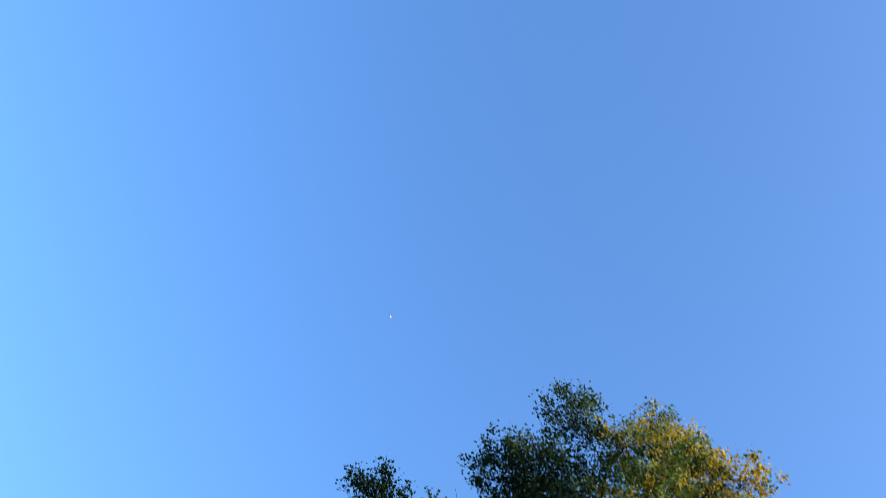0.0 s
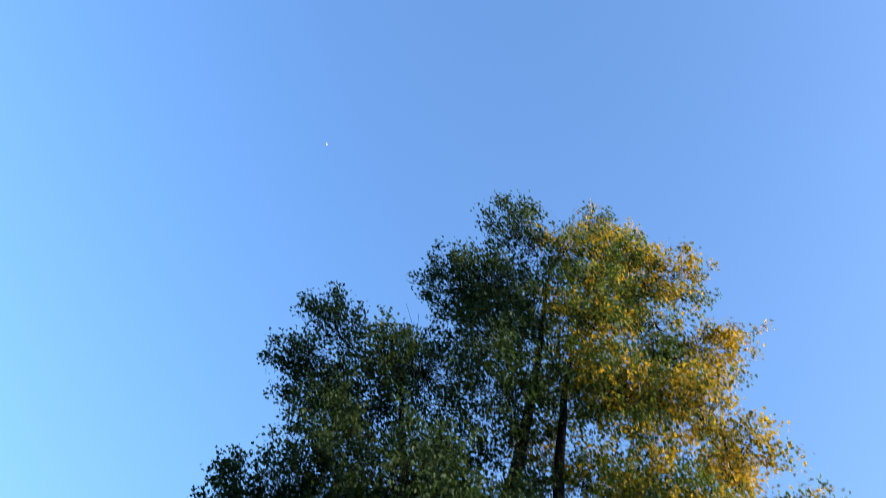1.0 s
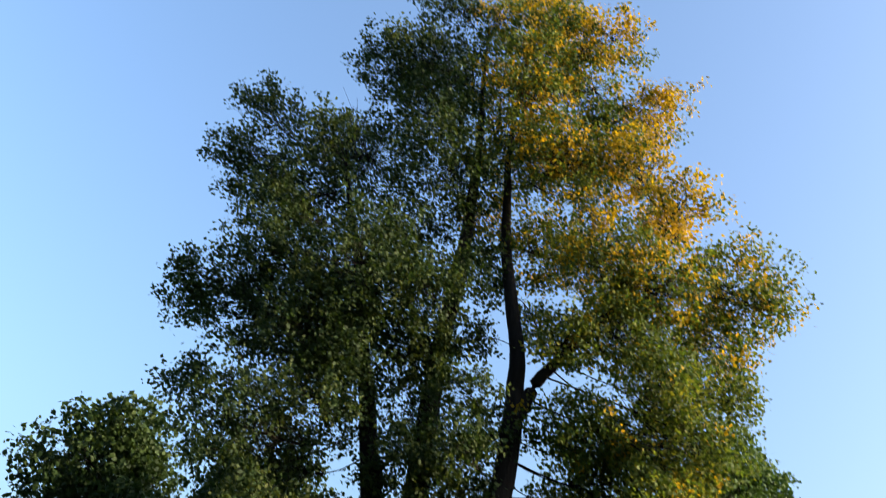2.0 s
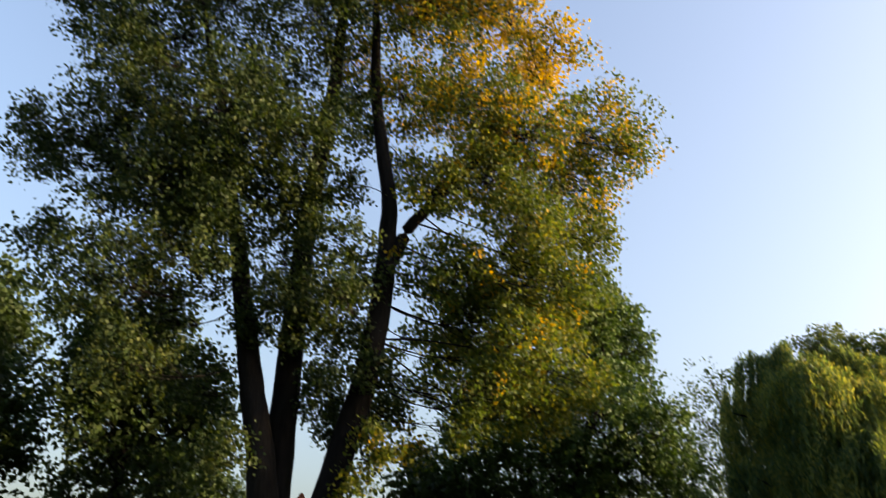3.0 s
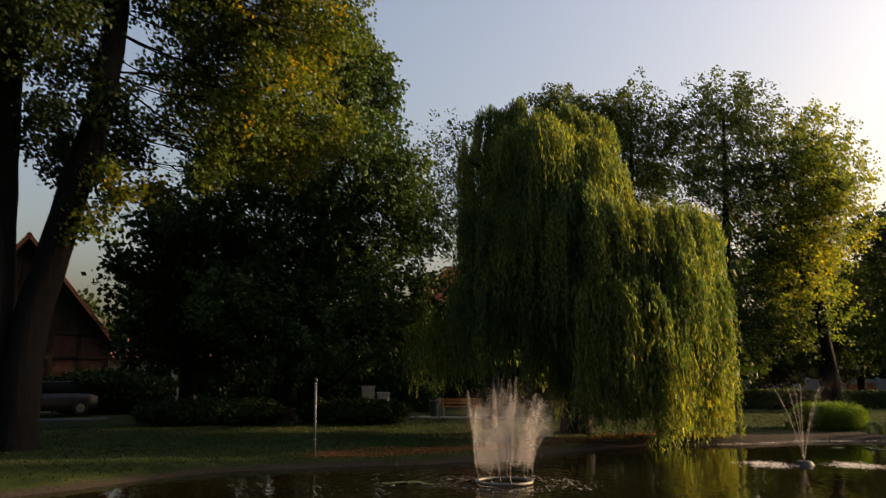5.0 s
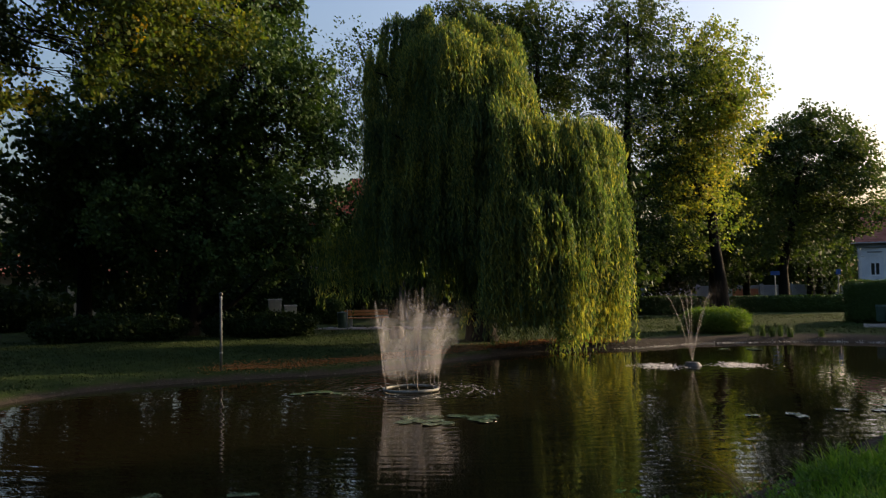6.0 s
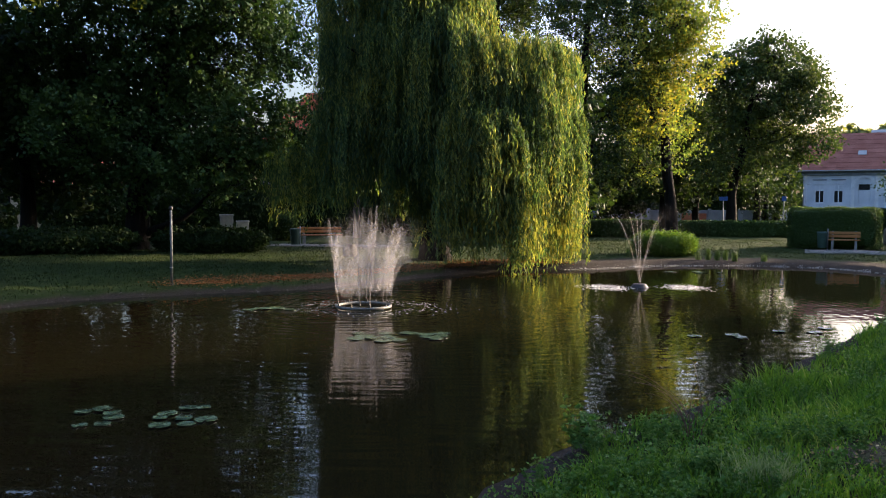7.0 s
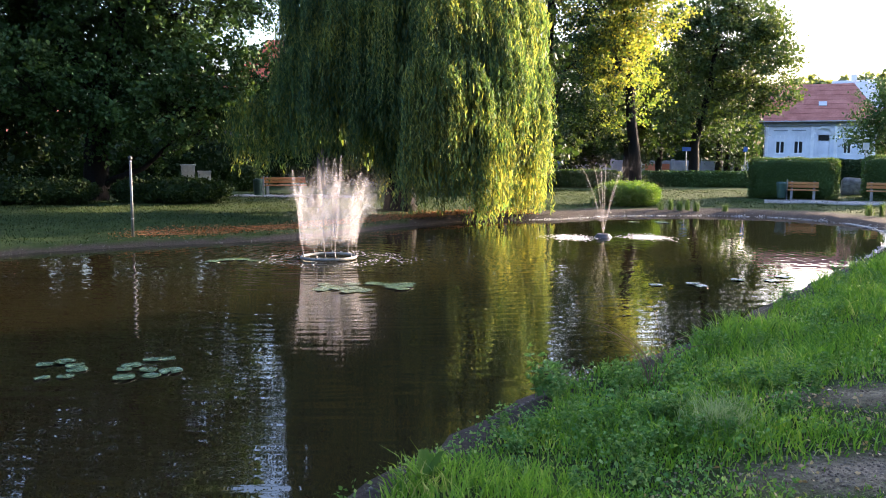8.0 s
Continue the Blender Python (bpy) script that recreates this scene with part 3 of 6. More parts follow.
# elm: dark leaves, and yellow ones with the sun put into their colour
tree("elm_tree", 8.8, 44.0,
     [[(-1.6, 0, 0, 0.42), (-1.4, 0, 4, 0.32), (-1.2, 0, 9, 0.22), (-1.0, 0, 16, 0.05)], [(3.4, 0, 0, 0.35), (3.1, 0, 3, 0.28), (2.6, 0, 8, 0.18), (2.4, 0, 13, 0.05)]],
     [(-1.2, 1.6, 16.7, 1.5), (-2.7, 1.2, 16.1, 1.3), (0.4, 0.9, 15.9, 1.6), (-0.9, 1.1, 14.3, 2.3), (-2.9, 1.2, 13.6, 1.6), (0.6, -0.9, 12.7, 1.8), (-2.4, -0.1, 11.2, 1.9), (-0.3, -0.6, 10.6, 2.1), (1, -0.2, 8.1, 1.8), (0.2, -1.1, 6.9, 1.5), (1.6, -0.9, 4.3, 1.3), (-0.4, -0.6, 3.2, 1.3)]
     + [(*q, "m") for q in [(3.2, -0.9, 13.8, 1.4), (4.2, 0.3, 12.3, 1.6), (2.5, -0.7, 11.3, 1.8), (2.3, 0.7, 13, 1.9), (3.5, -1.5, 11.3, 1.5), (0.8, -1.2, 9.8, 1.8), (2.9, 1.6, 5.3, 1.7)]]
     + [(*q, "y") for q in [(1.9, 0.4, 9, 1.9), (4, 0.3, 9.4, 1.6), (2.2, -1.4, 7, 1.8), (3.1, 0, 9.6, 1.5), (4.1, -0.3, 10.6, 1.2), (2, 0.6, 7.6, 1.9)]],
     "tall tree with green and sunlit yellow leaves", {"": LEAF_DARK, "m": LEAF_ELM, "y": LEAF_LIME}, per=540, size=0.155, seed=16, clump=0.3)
tree("oak_tree", 18.5, 58.0, [[(-1.6, 0, 0, 0.4), (-1.5, 0, 3, 0.3), (-0.6, 0, 7, 0.2), (0, 0, 11, 0.06)]],
     [(0.9,-1.1,11.7,1.6), (-0.8,0.1,11.3,1.6), (2.3,1.7,10.9,1.7), (-2.5,-1.5,10.4,1.8), (-0.1,-0.3,9.3,2.4), (2.3,0.7,9.2,1.5), (-2.3,1.5,8.1,2.3), (0.7,2.0,7.6,1.9), (3.1,-1.4,8.0,1.0), (-1.6,0.1,5.3,2.0), (-3.0,-1.8,4.6,1.5), (3.9,0.0,8.7,1.0), (3.5,0.3,6.1,1.3), (3.1,0.0,10.1,1.0), (1.4,0.6,5.8,1.6)],
     "broad dark oak beside the street", {"": LEAF_DARK}, per=640, size=0.2, seed=17, grow=1.15)
tree("left_tree", -63.0, 38.0, [[(0, 0, 0, 0.4), (0, 0, 6, 0.3), (1, 0, 14, 0.06)]],
     [(1.0,-1.3,14.6,1.3), (2.2,1.1,14.8,1.3), (1.2,1.8,13.7,1.7), (2.8,0.2,13.1,1.1), (2.0,-2.0,10.9,1.5), (2.9,-1.7,9.3,1.5), (-0.2,-0.3,13.3,2.2), (0.2,1.4,10.9,2.5), (2.5,-1.1,8.1,1.6), (-0.5, 0, 7.5, 2.5)],
     "dark green tree at the edge of the park", {"": LEAF_SHADE}, per=380, size=0.27, grow=1.3, seed=18)
tree("chestnut_tree", -51.0, 34.0, [[(0, 0, 0, 0.4), (0, 0, 4, 0.3), (0, 0, 12, 0.06)]],
     [(-1.5,0.7,12.8,1.5), (0.3,-0.4,12.8,1.5), (-2.1,-0.9,10.6,1.7), (0.0,0.8,11.1,2.2), (2.1,-0.8,11.5,1.4), (-1.0,-0.5,8.7,2.1), (1.5,1.1,9.6,2.0), (3.1,0.1,10.0,1.2), (-0.8,-1.4,11.6,1.6), (0.9,-0.2,12.7,1.5), (-0.1,1.5,10.2,2.3), (2.2,0.3,9.8,1.5), (0.0,1.9,7.6,2.3), (2.0,-2.0,7.2,1.6), (2.9,-0.6,10.1,1.0), (-1, 0, 5, 2.2), (1.5, -1, 4.5, 2.0)],
     "dark green tree behind the poplar", {"": LEAF_SHADE}, per=340, size=0.25, grow=1.12, seed=19)
tree("garden_tree", 28.2, 62.0, [[(0.8, 0, 0, 0.2), (0.6, 0, 3, 0.12), (0.5, 0, 6, 0.04)]],
     [(-0.3,0.5,5.5,1.5), (0.4,0.4,4.3,1.7), (-1.6,0.1,4.0,1.1), (-0.6,0.3,3.4,1.3), (1.0,0.8,6.2,1.7), (1.7,0.4,3.9,2.2)],
     "green garden tree in front of the house", {"": LEAF_MAPLE}, per=420, size=0.17, seed=20, grow=1.25)


def willow(bearing, dist):
    """The weeping willow: limbs that carry domes, from which leafy strands hang."""
    rng = np.random.default_rng(31)
    x, y = dist * math.sin(radians(bearing)), dist * math.cos(radians(bearing))
    z0 = ground_at(x, y)
    root = thing("willow_tree", pose(x, y, z0, 0, 0, -bearing), "weeping willow with long hanging strands, sunlit on one side", "tree")
    stem = np.array([(0.1, 0, -0.3, 0.62), (0.1, 0, 1, 0.48), (-0.1, 0, 3, 0.42), (-0.5, 0, 5, 0.32), (-0.9, 0, 8, 0.2), (-1.2, 0, 10.8, 0.07)])
    v, f = tubes([(stem[:, :3], stem[:, 3])], 12)
    part_np("trunk", v, f, BARK, root, smooth=True)
    # domes: right, away, height, radius, height down to which the strands hang
    domes = [(-2.7, 0.4, 10.9, 0.9, 8.4), (-1.5, 0.6, 10.9, 1.3, 7.6), (-0.1, 0.7, 10.8, 1.2, 7.6), (0.8, 0.1, 10.3, 1.0, 6.5), (-2.8, 0.2, 9.6, 1.0, 6.6), (-0.9, -1.2, 9.4, 1.7, 5.8),
             (0.6, -0.6, 9.1, 1.3, 5), (1.1, -0.4, 8.5, 0.9, 4.8), (-2.8, -0.3, 7.6, 1.15, 3.6), (2.4, -1, 6.7, 1.0, 0.8), (-1.6, -1, 7, 1.6, 1.3), (0.3, -1.8, 7, 1.8, 0.8),
             (1.6, -1.6, 6.7, 1.2, 0.7), (-0.8, 2, 8, 2, 2)]
    domes += [(4.7, 0.6, 7.1, 0.6, 0.5), (4.1, 0.2, 7.2, 0.6, 0.6), (4.7, 0.2, 3.2, 0.6, 0.3), (3.4, -0.9, 6.9, 0.9, 0.6), (-1, 0.5, 4.5, 1.3, 1.3), (2.6, -1.8, 6.3, 1, 0.6), (3.7, 0.6, 6.9, 0.9, 0.9), (4.1, -0.2, 6.6, 0.75, 0.5),
              (3.1, -1.8, 5.2, 1, 0.3), (4.1, -0.8, 4.6, 0.8, 0.3), (2.1, -3.0, 4.2, 0.9, 0.6), (-3.5, -0.4, 4.6, 0.85, 1.9), (-2.6, -1.6, 5, 1.2, 1.8), (-4.9, 0.2, 3.4, 0.9, 1.9),
              (3.0, -2.8, 2.4, 0.8, 0.25), (2.6, 1.6, 6.4, 1.6, 1.2), (-2.1, 2, 6, 1.3, 2.2), (0.8, -2.9, 4.6, 1.2, 0.8), (4.8, 0.6, 5.0, 0.6, 0.3), (0.2, -1.2, 3.4, 1.2, 1.2)]
    # smaller tufts that stand out from the curtain, tier over tier
    for u, z in [(-3.4, 9.4), (-2.2, 10.2), (-0.6, 10.0), (0.6, 9.2), (-1.6, 8.6), (0.3, 7.9), (-3.0, 7.3), (-0.6, 6.9), (1.2, 7.2), (-3.1, 5.6), (-2.0, 6.0), (0.2, 5.6), (-3.2, 4.4), (-0.9, 4.7), (1.4, 5.5),
                 (0.4, 3.9), (2.1, 6.9), (3.0, 7.0), (3.9, 7.0), (4.6, 6.7), (2.5, 5.7), (3.5, 5.2), (4.4, 4.9), (1.9, 4.6), (2.9, 4.2), (3.8, 3.8), (4.6, 3.5), (2.3, 3.2), (3.2, 2.7), (4.2, 2.3)]:
        front = -2.0 + 0.12 * z if u < 1.5 else -3.6 + 1.1 * (u - 1.8) + 0.12 * z
        domes.append((u + rng.normal() * 0.12, front + rng.normal() * 0.3, z, rng.uniform(0.5, 0.72), max(0.3, z - rng.uniform(1.6, 3.0))))
    limbs, spots, ways, inside = [], [], [], []
    for u, w, z, r, low in domes:
        c = np.array([u, w, z - z0])
        low_one = z < 6.5  # low domes hang from limbs that arch out and down
        lift = c[2] - 1.0 - stem[1:, 2] if low_one else stem[1:, 2] - c[2] + 1
        k = int(np.argmin(np.linalg.norm(stem[1:, :3] - c, axis=1) + 2 * np.maximum(0, lift))) + 1
        line = bent(stem[k, :3], c, rng, 0.06, 7)
        line[:, 2] += np.sin(np.linspace(0, np.pi, 7)) * 0.08 * np.linalg.norm(c - stem[k, :3])
        limbs.append((line, np.linspace(min(0.12, stem[k, 3] * 0.5), 0.015, 7)))
        tassels = [(rng.uniform(0, 2 * np.pi), math.sqrt(rng.uniform(0.02, 1)), rng.uniform(0, 1)) for _ in range(max(5, int(13 * r * r)))]
        for k in range(int((185 if u < 1.5 else 130) * r * r)):
            a, q, hang = tassels[k % len(tassels)]
            a, q = a + rng.normal() * 0.09 / max(0.3, q), min(1, abs(q + rng.normal() * 0.07))
            reach = r * q
            top = z + r * 0.75 * math.sqrt(max(0, 1 - q * q)) + rng.normal() * 0.12
            longest = 1.4 + 4.4 * hang if low < 1.0 else 0.9 + 2.8 * hang
            fall = top - max(low, top - longest) + rng.normal() * 0.25
            if fall < 0.5:
                continue
            n = int(fall / 0.072)
            t = np.linspace(0, 1, n)
            bow = reach * (0.55 + 0.5 * np.minimum(1, t * 4)) + 0.1 * np.sin(t * 3 + a)
            sx, sy = rng.normal(size=2) * 0.09
            p = np.stack([u + np.cos(a) * bow + sx * t * t * 2, w + np.sin(a) * bow + sy * t * t * 2, top - z0 - fall * t ** 1.15 + 0.1 * np.sin(t * np.pi)], 1)
            spots.append(p + rng.normal(size=p.shape) * 0.035)
            ways.append(np.tile([0, 0, -1.0], (n, 1)))
        # denser growth inside, which keeps the sun off the shaded side
        n = int((430 if z < 8 else 150) * r * r * max(1.0, min(z - low, 4.5)) / 2.5)
        a, q, t = rng.uniform(0, 2 * np.pi, n), 0.68 * np.sqrt(rng.uniform(0, 1, n)), rng.uniform(0, 1, n)
        inside.append(np.stack([u + r * q * np.cos(a), w + r * q * np.sin(a), z - z0 + 0.5 * r * (1 - q) - t * min(z - low, 4.5)], 1))
    for limb in limbs:
        v, f = tubes([limb], 6)
        part_np("limb", v, f, BARK, root, smooth=True)
    inside = np.concatenate(inside)
    v, f = leaves(rng, inside, 0.3, 0.3, 0.0, np.tile([0, 0, -1.6], (len(inside), 1)))
    part_np("inner_growth", v, f, LEAF_WILLOW, root, "shaded leaves inside the crown")
    v, f = leaves(rng, np.concatenate(spots), 0.175, 0.22, 0.0, np.concatenate(ways) + rng.normal(size=(sum(map(len, ways)), 3)) * 0.3)
    part_np("crown", v, f, LEAF_WILLOW, root, "hanging strands of narrow leaves")


willow(-3.2, 28.0)


# ---- park trees, and unseen trees all round that close the place and block light ----
def crown(rng, spread, low, high, n):
    """Lobes of a rounded crown between two heights."""
    out = []
    for _ in range(n):
        t = rng.uniform(0, 1)
        reach = spread * math.sqrt(max(0.05, 1 - (2 * t - 0.9) ** 2)) * math.sqrt(rng.uniform(0, 1))
        a = rng.uniform(0, 2 * np.pi)
        out.append((reach * math.cos(a), reach * math.sin(a), low + (high - low) * t, rng.uniform(0.8, 1.3) * spread * 0.36))
    return out


def plain_tree(name, bearing, dist, spread, low, high, label, seed, mat=None, per=170, size=0.32):
    rng = np.random.default_rng(seed)
    return tree(name, bearing, dist, [[(0, 0, 0, 0.32), (0.1, 0, high * 0.3, 0.24), (0, 0.1, high * 0.7, 0.12), (0, 0, high, 0.04)]],
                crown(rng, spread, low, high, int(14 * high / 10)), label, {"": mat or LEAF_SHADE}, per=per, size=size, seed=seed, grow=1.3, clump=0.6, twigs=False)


# the last one is added, hidden behind the willow, to shade the maple
for k, (b, d, spread, low, high) in enumerate([(-36.0, 58, 2.6, 2.0, 6.0), (-31.0, 52, 2.8, 1.6, 7.2), (-26.0, 50, 3.0, 1.8, 8.5), (-20.0, 52, 3.2, 1.8, 9.5), (-16.4, 46, 2.0, 1.4, 5.5),
                                               (-5.2, 52, 3.0, 1.8, 11.5), (-2.0, 56, 3.5, 1.8, 14.0), (5.4, 54, 2.6, 1.6, 11.5), (12.4, 60, 3.0, 2.6, 11.0), (-46.0, 56, 3.5, 2.0, 12.0), (3.9, 37.0, 2.3, 0.8, 8.0)]):
    plain_tree("park_tree", b, d, spread, low, high, "dark leafy park tree in the row behind", 100 + k)
for k, (b, d, spread, low, high) in enumerate([(7.6, 62, 3.0, 1.4, 9.5), (10.2, 66, 3.2, 1.4, 10.5), (12.6, 78, 3.6, 1.4, 12.0), (14.6, 70, 3.0, 1.2, 9.5), (16.6, 80, 3.6, 1.4, 11.5), (18.4, 68, 2.2, 1.2, 8.5), (19.6, 74, 1.6, 1.0, 7.2)]):
    plain_tree("street_tree", b, d, spread, low, high, "dark leafy tree in the row beside the street", 180 + k, per=230)
# added out of view, narrow enough to shade the lawn but not the willow
plain_tree("slender_blocker", 35.6, 44.7, 1.5, 2.0, 11.5, "unseen slender tree added to shade the far lawn", 190, per=420, size=0.25)
# added out of view: these keep low sun and sky light off bank and water
far = plain_tree("blocker_tree", 53.0, 30.0, 3.6, 2.2, 11.0, "unseen leafy tree added to block sun and sky light", 120, per=130)
for k, (x, y, turn) in enumerate([(27, 11, 50), (27, 20, 110), (21, 6, 200), (30, 16.5, 310), (22.5, 13, 170), (33, 21, 260), (36, 27, 140), (15, -8, 20), (5, -15, 160), (-6, -17, 80), (-17, -12, 240), (-26, -3, 300), (-30, 6, 30), (12, -18, 130), (-14, -20, 10), (28, 3, 70), (-20, -16, 190), (19, -14, 290), (0, -17, 250), (-11, -17, 330), (10, -15, 100), (20, 17, 80), (24, 21.5, 130), (28, 25, 20), (32, 26, 330), (16.5, 10.5, 30)]):
    size = (1.2 if x < -9 else 1.9) if y < -5 else 1.0
    copy_thing(far, pose(x, y, ground_at(x, y), 0, 0, turn) @ Matrix.Diagonal((size, size, size, 1)))
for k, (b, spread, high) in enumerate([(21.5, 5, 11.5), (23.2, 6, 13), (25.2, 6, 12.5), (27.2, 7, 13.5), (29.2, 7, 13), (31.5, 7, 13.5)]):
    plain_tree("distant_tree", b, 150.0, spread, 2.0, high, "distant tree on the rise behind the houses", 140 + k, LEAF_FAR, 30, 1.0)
for k, (b, high) in enumerate([(-66, 9), (-57, 10), (-50, 8), (-43, 7), (-38, 6), (-33, 7), (-24, 8), (-17, 8), (-13, 7), (-6, 9), (0, 9), (4.5, 9), (8, 8), (10.5, 7.5), (13.5, 8), (16, 7), (18.5, 7), (20.5, 6.5), (34, 9), (39, 10), (45, 10)]):
    plain_tree("distant_tree", b, 96.0 + 7 * (k % 3), 4.2, 1.2, high, "distant leafy tree beyond the street", 160 + k, LEAF_DARK, 24, 0.8)


# ---- hedges and bushes ----
def hedge(name, bearing, dist, long_, deep, high, label, mat, seed=1, turn=0.0, size=0.09, count=900, bulge=0.0):
    """A clipped hedge or round bush: a dark core under a skin of small leaves."""
    rng = np.random.default_rng(seed)
    x, y = dist * math.sin(radians(bearing)), dist * math.cos(radians(bearing))
    root = thing(name, pose(x, y, ground_at(x, y), 0, 0, -bearing + turn), label, "hedge" if not bulge else "bush")
    half = np.array([long_ / 2, deep / 2, high / 2])
    power = 2.4 if bulge else 9.0
    area = 2 * (long_ * high + deep * high + long_ * deep)

    def skin(n, shrink):
        d = rng.normal(size=(n, 3)) if bulge else rng.uniform(-1, 1, (n, 3)) * 1.0
        if not bulge:
            face = rng.choice(3, n, p=np.array([deep * high, long_ * high, long_ * deep]) / (deep * high + long_ * high + long_ * deep))
            d[np.arange(n), face] = rng.choice([-1.0, 1.0], n)
        d /= (np.abs(d) ** power).sum(1, keepdims=True) ** (1 / power)
        wob = 1 + 0.035 * np.sin(d[:, :1] * long_ * 2.3 + seed) + 0.03 * np.sin(d[:, 1:2] * 3 + d[:, 2:3] * 4)
        return d * half * wob * shrink + [0, 0, high / 2]

    bm = bmesh.new()
    bmesh.ops.create_icosphere(bm, subdivisions=4, radius=1.0)
    for v in bm.verts:
        d = np.array(v.co)
        d /= (np.abs(d) ** power).sum() ** (1 / power)
        v.co = Vector(d * half * 0.93 + [0, 0, high / 2])
    part("core", bm, mat, root)
    n = int(count * area)
    v, f = leaves(rng, skin(n, 1.0) + rng.normal(size=(n, 3)) * (0.09 if bulge else 0.03), size)
    tagged(part_np("foliage", v, f, mat, root), kind="stuff")
    return root


hedge("clipped_hedge", 23.0, 38.6, 3.5, 1.3, 1.68, "tall clipped dark green box hedge behind the bench", LEAF_HEDGE, 1, 0, count=900, size=0.06)
hedge("clipped_hedge", 30.0, 39.6, 4.2, 1.3, 1.75, "tall clipped dark green hedge beside the path", LEAF_HEDGE, 2, 0, count=800, size=0.06)
hedge("low_hedge", 17.2, 49.0, 6.2, 1.4, 0.85, "low clipped hedge with a yellowish top", LEAF_HEDGE, 3, 3, count=300, size=0.12)
hedge("low_hedge", 9.6, 46.0, 4.0, 1.4, 0.9, "low dark hedge beside the lawn", LEAF_HEDGE, 4, 0, count=300, size=0.12)
hedge("round_bush", 12.7, 32.5, 2.2, 1.5, 0.78, "rounded bright green bush on the bank", LEAF_BUSH, 5, 0, count=1500, size=0.055, bulge=1)
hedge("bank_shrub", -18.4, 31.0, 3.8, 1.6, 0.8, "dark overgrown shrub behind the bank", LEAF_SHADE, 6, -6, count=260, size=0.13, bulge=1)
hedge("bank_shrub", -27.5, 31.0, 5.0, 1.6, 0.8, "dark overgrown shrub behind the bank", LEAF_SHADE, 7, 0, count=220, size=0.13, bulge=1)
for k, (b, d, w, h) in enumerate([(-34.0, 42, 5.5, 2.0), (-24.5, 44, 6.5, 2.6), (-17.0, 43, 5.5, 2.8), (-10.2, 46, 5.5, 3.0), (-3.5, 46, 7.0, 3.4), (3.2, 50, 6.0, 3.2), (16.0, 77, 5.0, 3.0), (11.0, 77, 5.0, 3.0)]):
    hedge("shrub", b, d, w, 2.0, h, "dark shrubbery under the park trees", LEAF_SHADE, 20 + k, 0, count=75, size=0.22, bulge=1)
plain_tree("park_tree", 18.9, 66.0, 1.6, 1.2, 4.6, "small dark leafy tree beside the street", 131, per=300, size=0.2)
hedge("garden_hedge", 27.6, 58.0, 9.0, 1.2, 1.5, "dark garden hedge in front of the house", LEAF_SHADE, 41, 0, count=160, size=0.16)
hedge("small_shrub", -13.4, 40.0, 1.2, 0.9, 1.3, "small shrub with dull green leaves", LEAF_DARK, 40, 0, count=300, size=0.12, bulge=1)


# ---- pond life: lily pads, reeds, weeds, grass ----
PAD = rough_mat("lily_pad", (0.05, 0.09, 0.045), (0.10, 0.15, 0.085), 6, 40, 0.25, 0.2, 0.003)


def lily_pads():
    rng = np.random.default_rng(51)
    base = None
    spots = []
    for cx, cy, sx, sy, n, r in [(-3.82, 7.75, 0.28, 0.45, 6, 0.1), (-2.9, 7.95, 0.26, 0.45, 8, 0.1), (-1.3, 12.9, 0.75, 0.42, 14, 0.15), (5.55, 14.1, 0.6, 0.35, 3, 0.15),
                                 (4.0, 13.4, 0.9, 0.4, 3, 0.12), (-4.2, 16.2, 0.5, 0.2, 4, 0.16), (7.2, 26.0, 1.2, 0.5, 4, 0.2)]:
        placed = []
        while len(placed) < n:
            p = np.array([cx + rng.uniform(-1, 1) * sx, cy + rng.uniform(-1, 1) * sy])
            if all(np.hypot(*(p - q)) > r * 1.55 for q in placed) or rng.uniform() < 0.01:
                placed.append(p)
                spots.append((*p, r * rng.uniform(0.75, 1.15)))
    bm = bmesh.new()
    rim, c = [], bm.verts.new((0, 0, 0.002))
    for a in np.linspace(radians(12), radians(348), 18):
        rim.append(bm.verts.new((math.cos(a), math.sin(a), 0.03 + 0.03 * math.sin(3 * a))))
    for a, b in zip(rim, rim[1:]):
        bm.faces.new((c, a, b))
    ext = bmesh.ops.extrude_face_region(bm, geom=bm.faces[:])
    for v in ext["geom"]:
        if isinstance(v, bmesh.types.BMVert):
            v.co.z -= 0.03
    bmesh.ops.recalc_face_normals(bm, faces=bm.faces[:])
    me = bpy.data.meshes.new("lily_pad")
    bm.to_mesh(me)
    bm.free()
    me.materials.append(PAD)
    for k, (x, y, r) in enumerate(spots):
        ob = new("lily_pad", me)
        ob.matrix_world = pose(x, y, 0.008 + 0.003 * (k % 4), rng.normal() * 0.5, rng.normal() * 0.5, rng.uniform(0, 360)) @ Matrix.Diagonal((r, r * rng.uniform(0.85, 1), 0.12, 1))
        tagged(ob, "round green lily pad floating on the pond", "lily pad", "lily pads")


lily_pads()


